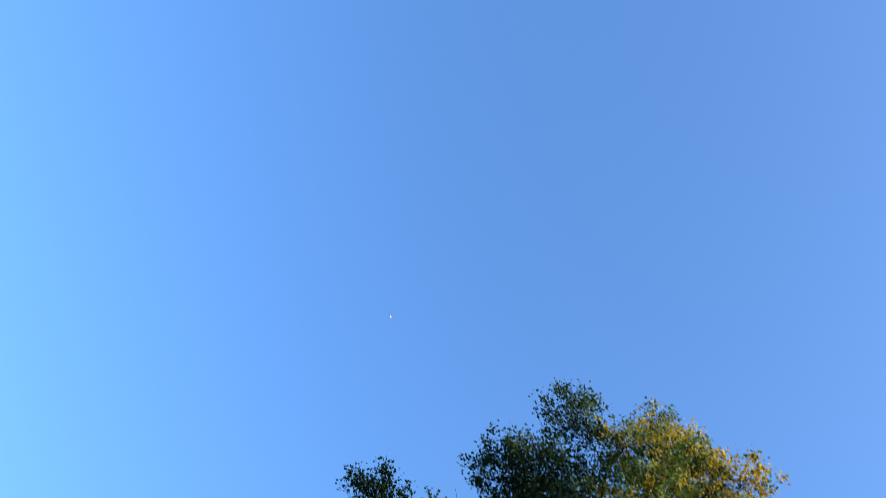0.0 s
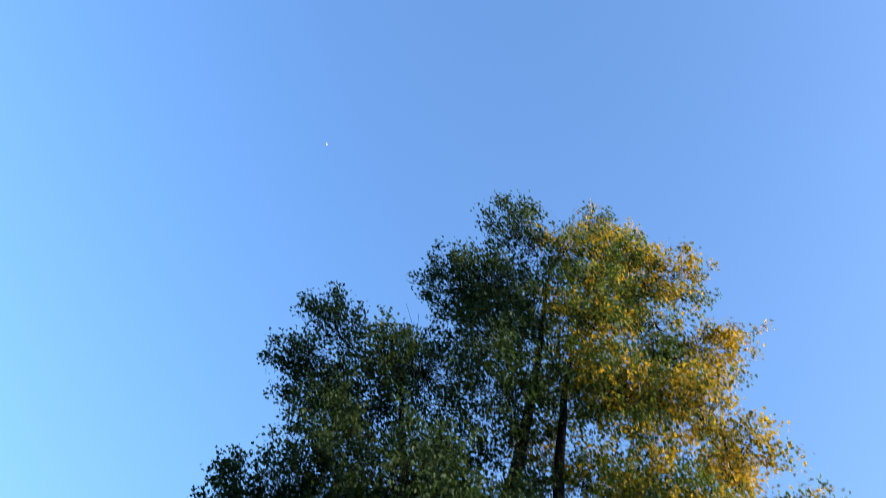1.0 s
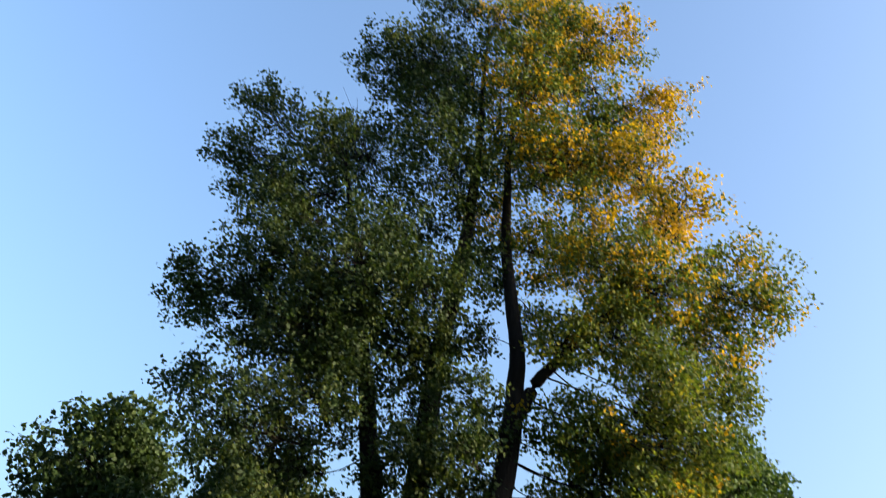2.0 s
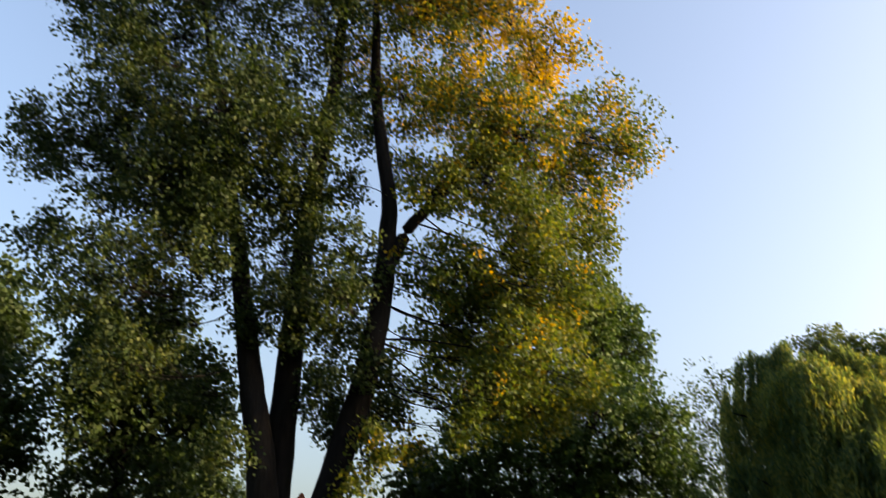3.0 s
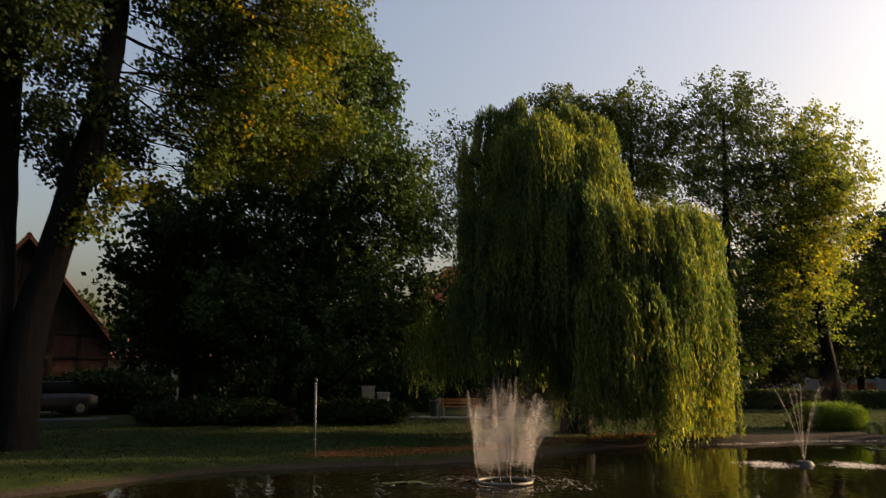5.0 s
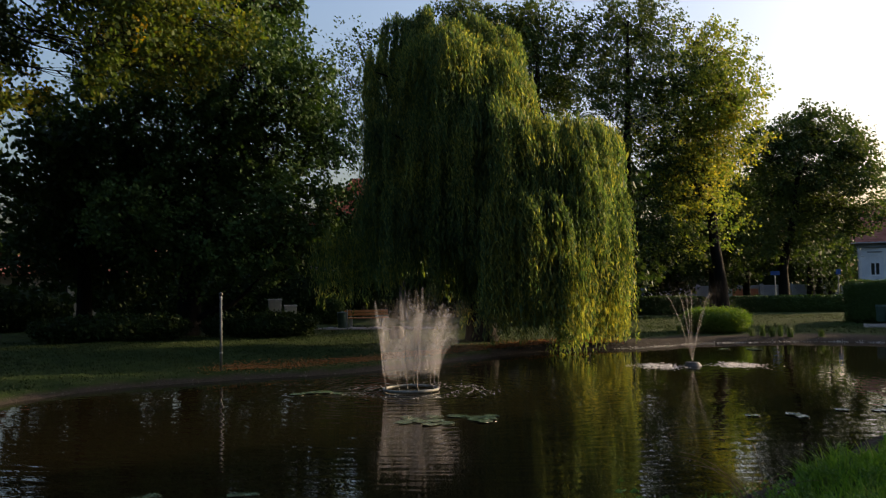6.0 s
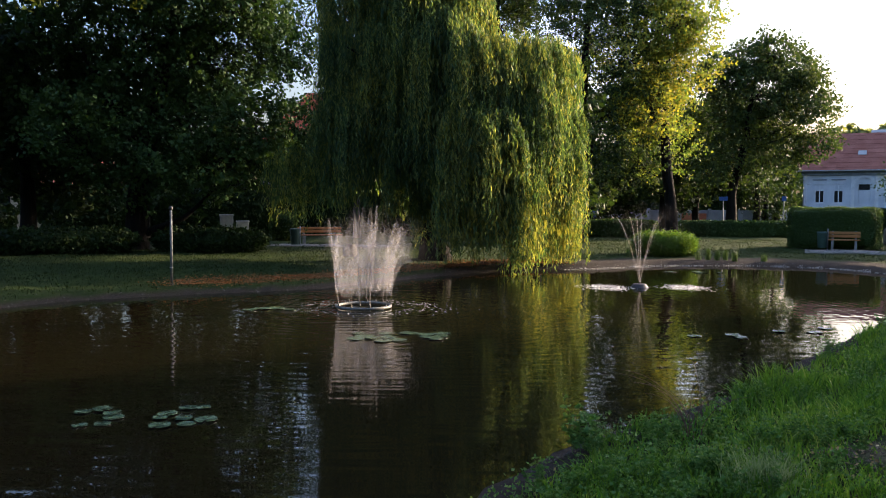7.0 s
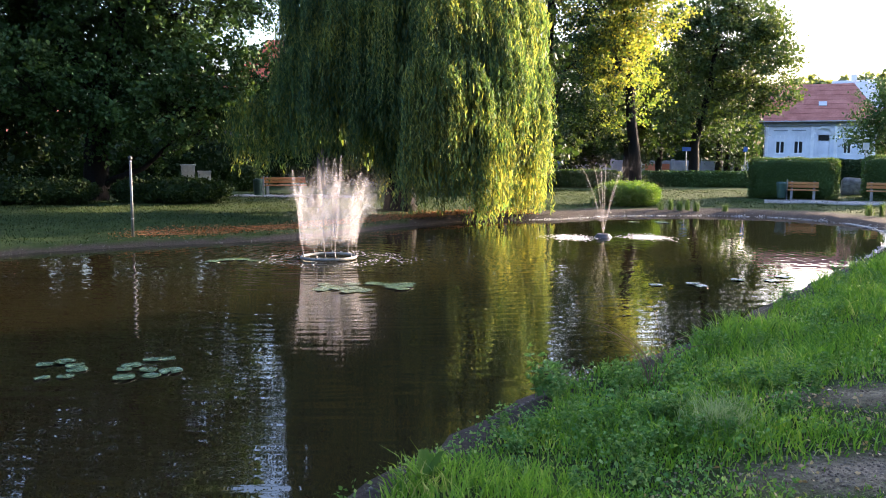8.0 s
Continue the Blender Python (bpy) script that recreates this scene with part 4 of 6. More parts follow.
def blades(rng, x, y, z, tall, wide, lean=0.45):
    """Grass blades of two bent segments; returns verts and faces."""
    n = len(x)
    a = rng.uniform(0, 2 * np.pi, n)
    side = np.stack([np.cos(a), np.sin(a), 0 * a], 1) * (wide * rng.uniform(0.6, 1.3, n))[:, None] / 2
    b = rng.uniform(0, 2 * np.pi, n)
    out = np.stack([np.cos(b), np.sin(b), 0 * b], 1) * (tall * lean * rng.uniform(0.2, 1.3, n))[:, None]
    root = np.stack([x, y, z - 0.01], 1)
    up = np.stack([0 * tall, 0 * tall, tall], 1)
    v = np.stack([root - side, root + side, root + up * 0.6 + out * 0.35 + side * 0.7, root + up * 0.6 + out * 0.35 - side * 0.7, root + up * 0.92 + out], 1).reshape(-1, 3)
    i = np.arange(n)[:, None] * 5
    return v, np.concatenate([i + [[0, 1, 2]], i + [[0, 2, 3]], i + [[3, 2, 4]]])


def trail_at(x, y):
    """How worn the ground is by feet, 0 to 1."""
    a = np.exp(-(((x - 3.3) / 0.75) ** 2 + ((y - 5.9) / 0.5) ** 2)) + np.exp(-(((x - 2.35) / 0.75) ** 2 + ((y - 4.4) / 0.36) ** 2))
    return np.clip(1.1 * a, 0, 1)


def grass():
    rng = np.random.default_rng(61)
    # the near bank
    n = 520000
    x, y = rng.uniform(-4, 14, n), rng.uniform(-4, 20, n)
    s = shore_distance(x, y)
    d = np.hypot(x, y)
    keep = (s > 0.44 + 0.12 * np.sin(x * 3 + y) + 0.05 * np.sin(x * 11)) & (s < 7) & (x > -0.25 * np.maximum(y, 1) - 3) & (rng.uniform(0, 1, n) < np.clip(5.5 / d, 0.2, 1) ** 1.1) & (rng.uniform(0, 1, n) > 1.15 * trail_at(x, y) * (0.85 + 0.35 * np.sin(x * 7) * np.cos(y * 9)))
    x, y, s, d = x[keep], y[keep], s[keep], d[keep]
    patch = 0.5 + 0.5 * np.sin(x * 2.1 + 1.7 * np.sin(y * 1.3)) * np.cos(y * 1.8 + np.sin(x * 1.1))
    tall = (0.03 + 0.17 * np.exp(-((s - 1.0) / 0.9) ** 2) * (0.15 + 1.15 * patch) + 0.09 * patch ** 2) * rng.uniform(0.6, 1.4, len(x)) * (1 - 0.6 * trail_at(x, y))
    v, f = blades(rng, x, y, lie(x, y), tall, 0.009 + 0.0006 * d, 0.9)
    tagged(part_np("bank_grass", v, f, GRASS), "fresh green unmown grass on the near bank", "grass", kind="stuff")
    # clover and small herbs between the blades
    n = 90000
    x, y = rng.uniform(-2, 9, n), rng.uniform(2.5, 14, n)
    s = shore_distance(x, y)
    patch = np.sin(x * 1.9 + 2 * np.sin(y * 1.1)) * np.cos(y * 1.6 - x)
    keep = (s > 0.3) & (s < 3.5) & (patch > -0.1) & (rng.uniform(0, 1, n) < np.clip(5.5 / np.hypot(x, y), 0, 1)) & (trail_at(x, y) < 0.3)
    x, y = x[keep], y[keep]
    v, f = leaves(rng, np.stack([x, y, lie(x, y) + rng.uniform(0.02, 0.14, len(x))], 1), 0.03, 0.8)
    tagged(part_np("clover", v, f, LEAF_WEED), "small-leaved clover and herbs in the bank's grass", "herbs", kind="stuff")
    # the lawn on the far side
    n = 95000
    x, y = rng.uniform(-19, 24, n), rng.uniform(14, 42, n)
    s = shore_distance(x, y)
    keep = (s > np.where((x > 3) & (y > 19), 1.6, 0.22)) & (s < 13) & (np.abs(np.arctan2(x, y) + 0.12) < 0.74) & ((y > 16) | (x < -3))
    x, y = x[keep], y[keep]
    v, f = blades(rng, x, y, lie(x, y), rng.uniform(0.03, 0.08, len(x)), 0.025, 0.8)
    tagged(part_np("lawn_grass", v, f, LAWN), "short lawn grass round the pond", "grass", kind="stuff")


grass()


def weed(kind, seed):
    """A leafy weed: stems with pairs of leaves, or a rosette of broad blades."""
    rng = np.random.default_rng(seed)
    root = new("weed_plant")
    stems, vs, fs, base = [], [], [], 0
    if kind == "dock":
        for k in range(15):
            a, L = k * 2.4 + rng.uniform(0, 0.5), rng.uniform(0.14, 0.32)
            t = np.linspace(0, 1, 6)[:, None]
            line = np.stack([np.cos(a) * L * 0.6 * t[:, 0], np.sin(a) * L * 0.6 * t[:, 0], 0.02 + L * (1.35 * t[:, 0] - 0.7 * t[:, 0] ** 2) + 0.01 * np.sin(9 * t[:, 0])], 1)
            w = 0.034 * np.sin(np.pi * np.clip(t[:, 0] * 0.9 + 0.08, 0, 1)) ** 0.8
            side = np.array([-np.sin(a), np.cos(a), 0])
            v = np.stack([line - side * w[:, None] + [0, 0, 0.012], line, line + side * w[:, None] + [0, 0, 0.012]], 1).reshape(-1, 3)
            i = np.arange(5)[:, None] * 3
            fs.append(base + np.concatenate([i + [[0, 1, 4, 3]], i + [[1, 2, 5, 4]]]))
            vs.append(v)
            base += len(v)
        part_np("leaf_rosette", np.concatenate(vs), np.concatenate(fs), LEAF_BUSH, root, smooth=True)
    else:
        put, way = [], []
        for k in range(7):
            a, h = rng.uniform(0, 6.3), rng.uniform(0.22, 0.5)
            t = np.linspace(0, 1, 7)[:, None]
            line = np.array([np.cos(a), np.sin(a), 0]) * 0.14 * t ** 1.5 + np.array([0, 0, h]) * t + rng.normal(size=3) * [0.07, 0.07, 0]
            stems.append((line, np.linspace(0.004, 0.0015, 7)))
            for p in line[1:]:
                for _ in range(6):
                    q = rng.normal(size=3) * [1, 1, 0.35]
                    q /= np.linalg.norm(q)
                    put.append(p + q * 0.035)
                    way.append(q)
        v, f = tubes(stems, 3)
        tagged(part_np("stalk_growth", v, f, LEAF_WEED, root), kind="stuff")
        v, f = leaves(rng, np.array(put), 0.07, 0.5, 0.1, np.array(way) * 2)
        tagged(part_np("leafage", v, f, LEAF_WEED, root), kind="stuff")
    return tagged(root, "broad-leaved dock plant on the bank" if kind == "dock" else "leafy nettle-like weed in the bank's grass", "weed", "weeds on the bank")


def weeds():
    rng = np.random.default_rng(71)
    kinds = [weed("dock", 1), weed("nettle", 2), weed("nettle", 3), weed("nettle", 4)]
    spots = [(0, -0.1, 4.55, 0.85)]
    for cx, cy, sd, n, small, big in [(1.5, 5.4, 0.28, 13, 0.35, 0.6), (1.1, 5.6, 0.2, 8, 0.3, 0.5), (0.95, 6.45, 0.15, 3, 0.55, 0.85), (2.65, 6.3, 0.22, 8, 0.3, 0.5),
                                      (3.0, 8.0, 0.25, 5, 0.3, 0.5), (0.9, 4.9, 0.3, 8, 0.25, 0.4), (1.9, 7.0, 0.25, 4, 0.25, 0.45)]:
        spots += [(1 + k % 3, cx + sd * rng.normal(), cy + sd * rng.normal(), rng.uniform(small, big)) for k in range(n)]
    while len(spots) < 125:
        x, y = rng.uniform(-0.5, 8), rng.uniform(4.2, 14)
        s = float(shore_distance(np.array([x]), np.array([y]))[0])
        if 0.35 < s < 2.2 and trail_at(x, y) < 0.2:
            spots.append((int(rng.choice(4, p=[0.1, 0.3, 0.3, 0.3])), x, y, rng.uniform(0.25, 0.55)))
    for k, (i, x, y, size) in enumerate(spots):
        m = pose(x, y, ground_at(x, y), 0, 0, rng.uniform(0, 360)) @ Matrix.Diagonal((size, size, size, 1))
        if k in (0, 1, 2, 3) and i == k:
            kinds[i].matrix_basis = m
            continue
        ob = copy_thing(kinds[i], m)
        ob.matrix_basis = m
    for i, ob in enumerate(kinds):
        if ob.matrix_basis.translation.length < 0.01:
            x, y = 1.0 + 0.3 * i, 6.4 + 0.2 * i
            ob.matrix_basis = pose(x, y, ground_at(x, y)) @ Matrix.Diagonal((0.7, 0.7, 0.7, 1))


weeds()


def pale_tuft(x, y, seed):
    """A tuft of long silvery grass."""
    rng = np.random.default_rng(seed)
    n = 420
    v, f = blades(rng, rng.normal(size=n) * 0.1, rng.normal(size=n) * 0.07, np.zeros(n), rng.uniform(0.16, 0.34, n), 0.006, 0.7)
    ob = part_np("grass_tuft", v, f, leaf_mat("silver_grass", [(0.1, (0.10, 0.17, 0.07)), (0.5, (0.22, 0.29, 0.15)), (0.95, (0.42, 0.46, 0.3))], 0.3))
    ob.matrix_world = pose(x, y, ground_at(x, y))
    tagged(ob, "silvery tuft of long grass among the weeds", "grass")


pale_tuft(1.85, 5.25, 77)


def bramble(x, y, seed):
    """Bare brown stems that arch out of the weeds."""
    rng = np.random.default_rng(seed)
    root = thing("bramble", pose(x, y, ground_at(x, y)), "thin bare brown stems arching out of the weeds", "shrub")
    for _ in range(13):
        a, h = rng.uniform(0, 6.3), rng.uniform(0.35, 0.7)
        t = np.linspace(0, 1, 9)[:, None]
        line = np.array([math.cos(a), math.sin(a), 0]) * h * 0.8 * t ** 1.6 + np.array([0, 0, h]) * (1.5 * t - 0.7 * t * t) + rng.normal(size=3) * [0.08, 0.08, 0]
        v, f = tubes([(line, np.linspace(0.004, 0.0012, 9))], 4)
        part_np("stem", v, f, DRY_STEM, root)


DRY_STEM = rough_mat("dry_stem", (0.09, 0.06, 0.045), (0.2, 0.14, 0.11), 6, 60, 0.9, 0.2, 0.002)
bramble(1.75, 6.75, 78)


def tuft(bearing, dist, tall, seed):
    rng = np.random.default_rng(seed)
    x, y = dist * math.sin(radians(bearing)), dist * math.cos(radians(bearing))
    n = 80
    v, f = blades(rng, rng.normal(size=n) * 0.045, rng.normal(size=n) * 0.05, np.zeros(n), 1.15 * tall * rng.uniform(0.6, 1.2, n), 0.014, 0.22)
    ob = part_np("reed_tuft", v, f, LEAF_HEDGE)
    ob.matrix_world = pose(x, y, ground_at(x, y))
    tagged(ob, "dark tuft of pond reeds on the muddy bank", "reeds", "reed tufts")


for k, (b, d, t) in enumerate([(14.9, 31.0, 0.32), (15.5, 31.1, 0.4), (16.1, 31.0, 0.36), (16.6, 31.2, 0.42), (17.2, 31.1, 0.38), (19.0, 31.3, 0.25), (27.5, 30.5, 0.4), (28.2, 30.4, 0.45), (10.3, 31.2, 0.3)]):
    tuft(b, d, t, 80 + k)


def litter():
    """Fallen leaves along the far bank, stones at the waterline, and pale bits for its glint."""
    rng = np.random.default_rng(91)
    n = 8500
    i = rng.choice(np.where((SHORE[:, 1] > 18) & (SHORE[:, 0] < 3.5) & (SHORE[:, 0] > -6.8))[0], n)
    p = SHORE[i] + (np.roll(SHORE, -1, 0)[i] - SHORE[i]) * rng.uniform(0, 1, (n, 1)) + np.stack([-rng.normal(1.0, 0.5, n) * 0.5, rng.normal(1.0, 0.5, n)], 1)
    x, y = p.T
    s = shore_distance(x, y)
    keep = (s > 0.15) & (s < 2.4)
    x, y = x[keep], y[keep]
    c = np.stack([x, y, lie(x, y) + 0.035], 1)
    v, f = leaves(rng, c, 0.06)
    v[:, 2] = np.repeat(c[:, 2], 4) + (v[:, 2] - np.repeat(c[:, 2], 4)) * 0.35
    m = leaf_mat("fallen_leaf", [(0.1, (0.12, 0.04, 0.016)), (0.5, (0.27, 0.095, 0.034)), (0.9, (0.42, 0.19, 0.07))], 0.15)
    n = 2600
    q = np.concatenate([rng.normal((3.3, 5.9), (0.6, 0.42), (n // 2, 2)), rng.normal((2.35, 4.4), (0.6, 0.28), (n // 2, 2))])
    r = rng.uniform(0.004, 0.013, n)
    o = np.array([(1, 0, 0), (0, 1, 0), (-1, 0, 0), (0, -1, 0), (0, 0, 0.7), (0, 0, -0.7)])
    w = o[None] * r[:, None, None] * rng.uniform(0.6, 1.4, (n, 6, 1)) + np.concatenate([q, lie(q[:, 0], q[:, 1])[:, None] + 0.004], 1)[:, None]
    g = np.array([(0, 1, 4), (1, 2, 4), (2, 3, 4), (3, 0, 4), (1, 0, 5), (2, 1, 5), (3, 2, 5), (0, 3, 5)])
    g = (np.arange(n)[:, None, None] * 6 + g[None]).reshape(-1, 3)
    crumb = rough_mat("soil_crumb", (0.08, 0.062, 0.045), (0.24, 0.2, 0.155), 9, 60, 0.95, 0.3, 0.003)
    tagged(part_np("soil_crumbs", w.reshape(-1, 3), g, crumb), "crumbs of dry soil and grit on the trodden ground", "soil", kind="stuff")
    n = 700
    q = np.stack([rng.normal(2.8, 1.3, n), rng.normal(5.2, 1.6, n)], 1)
    q = q[(shore_distance(q[:, 0], q[:, 1]) > 0.4)]
    w, g = leaves(rng, np.stack([q[:, 0], q[:, 1], lie(q[:, 0], q[:, 1]) + 0.015], 1), 0.032)
    dry_leaf = leaf_mat("dry_leaf", [(0.1, (0.2, 0.13, 0.06)), (0.5, (0.38, 0.27, 0.14)), (0.9, (0.55, 0.45, 0.28))], 0.15)
    tagged(part_np("dry_leaves", w, g, dry_leaf), "pale dry leaves scattered on the trodden ground", "leaves", kind="stuff")
    tagged(part_np("fallen_leaves", v, f, m), "reddish brown fallen leaves along the bank", "leaves", kind="stuff")
    n = 2600
    i = rng.integers(0, len(SHORE), n)
    p = SHORE[i] + (np.roll(SHORE, -1, 0)[i] - SHORE[i]) * rng.uniform(0, 1, (n, 1)) + rng.normal(size=(n, 2)) * 0.13
    p = p[shore_distance(p[:, 0], p[:, 1]) > -0.02]
    n = len(p)
    r = rng.uniform(0.006, 0.021, n)
    o = np.array([(1, 0, 0), (0, 1, 0), (-1, 0, 0), (0, -1, 0), (0, 0, 0.7), (0, 0, -0.7)])
    v = o[None] * r[:, None, None] * rng.uniform(0.7, 1.3, (n, 6, 1)) + np.concatenate([p, np.maximum(lie(p[:, 0], p[:, 1]), 0)[:, None] + r[:, None] * 0.2], 1)[:, None]
    f = np.array([(0, 1, 4), (1, 2, 4), (2, 3, 4), (3, 0, 4), (1, 0, 5), (2, 1, 5), (3, 2, 5), (0, 3, 5)])
    f = (np.arange(n)[:, None, None] * 6 + f[None]).reshape(-1, 3)
    tagged(part_np("shore_stones", v.reshape(-1, 3), f, STONE), "small grey stones and gravel along the waterline", "stones", kind="stuff")
    # the sky's reflection along the wet far edge, built as pale bits
    n = 2200
    pick = np.where((SHORE[:, 1] > 17) & (SHORE[:, 0] > 3))[0]
    i = rng.choice(pick, n)
    p = SHORE[i] + (np.roll(SHORE, -1, 0)[i] - SHORE[i]) * rng.uniform(0, 1, (n, 1)) + rng.normal(size=(n, 2)) * 0.06
    r = rng.uniform(0.008, 0.024, n)
    v = o[None] * r[:, None, None] * rng.uniform(0.7, 1.3, (n, 6, 1)) + np.concatenate([p, np.maximum(lie(p[:, 0], p[:, 1]), 0)[:, None] + 0.01], 1)[:, None]
    f = np.array([(0, 1, 4), (1, 2, 4), (2, 3, 4), (3, 0, 4), (1, 0, 5), (2, 1, 5), (3, 2, 5), (0, 3, 5)])
    f = (np.arange(n)[:, None, None] * 6 + f[None]).reshape(-1, 3)
    pale = rough_mat("waterline_glint", (0.26, 0.25, 0.24), (0.5, 0.48, 0.46), 5, 40, 0.5, 0.3, 0.005)
    tagged(part_np("edge_glints", v.reshape(-1, 3), f, pale), "pale bits for the sky's glint along the far waterline", "pebbles", kind="stuff")


STONE = rough_mat("stone", (0.07, 0.065, 0.06), (0.2, 0.185, 0.17), 5, 40, 0.8, 0.4, 0.01)
litter()

bm = bmesh.new()
bmesh.ops.create_icosphere(bm, subdivisions=3, radius=1.0)
for v in bm.verts:
    v.co *= 1 + 0.18 * noise.noise(v.co * 1.7)
    v.co = Vector((v.co.x * 0.28, v.co.y * 0.22, v.co.z * 0.26 + 0.18))
ob = part("boulder", bm, STONE, smooth=True)
ob.matrix_world = pose(29.0 * math.sin(radians(-8.9)), 29.0 * math.cos(radians(-8.9)), ground_at(-4.5, 28.7), 0, 0, 30)
tagged(ob, "pale grey boulder beside the willow's trunk", "stone")

bm = bmesh.new()
box(bm, -0.55, 0.55, -0.25, 0.25, -0.1, 0.75, bevel=0.12)
bmesh.ops.subdivide_edges(bm, edges=bm.edges[:], cuts=2, use_grid_fill=True)
for v in bm.verts:
    v.co *= 1 + 0.09 * noise.noise(v.co * 3.1)
ob = part("memorial_stone", bm, STONE, smooth=True)
ob.matrix_world = pose(41.5 * math.sin(radians(26.6)), 41.5 * math.cos(radians(26.6)), ground_at(18.6, 37.1), 0, 0, -26)
tagged(ob, "low rough grey stone block on the grass between the hedges", "stone")


# ---- fountains ----
STEEL = rough_mat("galvanised_steel", (0.28, 0.28, 0.29), (0.45, 0.45, 0.46), 8, 60, 0.45, 0.1, 0.002, 0.7)
PIPE = rough_mat("weathered_pipe", (0.07, 0.075, 0.065), (0.16, 0.165, 0.15), 8, 60, 0.55, 0.1, 0.002)
BLACK = rough_mat("black_plastic", (0.015, 0.015, 0.015), (0.03, 0.03, 0.03), 10, 60, 0.5, 0.1, 0.002)


def spray_mat():
    m, n, l, p = shader("water_spray")
    p.inputs["Base Color"].default_value = (0.82, 0.77, 0.79, 1)
    p.inputs["Roughness"].default_value = 0.7
    tr, mx = n.new("ShaderNodeBsdfTranslucent"), n.new("ShaderNodeMixShader")
    tr.inputs["Color"].default_value = (0.9, 0.84, 0.88, 1)
    mx.inputs[0].default_value = 0.5
    l.new(p.outputs[0], mx.inputs[1])
    l.new(tr.outputs[0], mx.inputs[2])
    clear_, thin = n.new("ShaderNodeBsdfTransparent"), n.new("ShaderNodeMixShader")
    thin.inputs[0].default_value = 0.065
    l.new(clear_.outputs[0], thin.inputs[1])
    l.new(mx.outputs[0], thin.inputs[2])
    l.new(thin.outputs[0], n["Material Output"].inputs["Surface"])
    return m


SPRAY = spray_mat()


def veil_mat():
    """Fine spray too small to see drop by drop: mostly clear, streaked along its fall."""
    m, n, l, p = shader("fine_spray")
    p.inputs["Base Color"].default_value, p.inputs["Roughness"].default_value = (0.8, 0.79, 0.84, 1), 0.9
    tr, mx, clear_, thin = n.new("ShaderNodeBsdfTranslucent"), n.new("ShaderNodeMixShader"), n.new("ShaderNodeBsdfTransparent"), n.new("ShaderNodeMixShader")
    tr.inputs["Color"].default_value = (0.8, 0.79, 0.84, 1)
    mx.inputs[0].default_value = 0.5
    l.new(p.outputs[0], mx.inputs[1])
    l.new(tr.outputs[0], mx.inputs[2])
    streak = ramp_node(n, l, noise_node(n, l, 9.0, 4, 0.6, stretch=(1, 1, 0.18)).outputs["Fac"], [(0.3, (0.012, 0.012, 0.012)), (0.75, (0.085, 0.085, 0.085))])
    l.new(streak.outputs["Color"], thin.inputs[0])
    l.new(clear_.outputs[0], thin.inputs[1])
    l.new(mx.outputs[0], thin.inputs[2])
    l.new(thin.outputs[0], n["Material Output"].inputs["Surface"])
    return m


VEIL = veil_mat()
FOAM = rough_mat("white_foam", (0.6, 0.6, 0.6), (0.8, 0.8, 0.8), 8, 60, 0.4, 0.1, 0.002)


def drops(c, r, way, stretch):
    """Small six-cornered drops, drawn out along their way."""
    n = len(c)
    way = way / (np.linalg.norm(way, axis=1, keepdims=True) + 1e-9)
    a = np.cross(way, [[0.31, 0.77, 0.2]])
    a /= np.linalg.norm(a, axis=1, keepdims=True) + 1e-9
    b = np.cross(way, a)
    k = r[:, None]
    v = np.stack([c + a * k, c + b * k, c - a * k, c - b * k, c + way * k * stretch, c - way * k * stretch], 1).reshape(-1, 3)
    f = np.array([(0, 1, 4), (1, 2, 4), (2, 3, 4), (3, 0, 4), (1, 0, 5), (2, 1, 5), (3, 2, 5), (0, 3, 5)])
    return v, (np.arange(n)[:, None, None] * 6 + f[None]).reshape(-1, 3)


def arc(base, speed, t):
    """Where water thrown up from base with that speed is after t seconds, and its way."""
    g = np.array([0, 0, -9.81])
    return base + speed * t[:, None] + 0.5 * g * t[:, None] ** 2, speed + g * t[:, None]


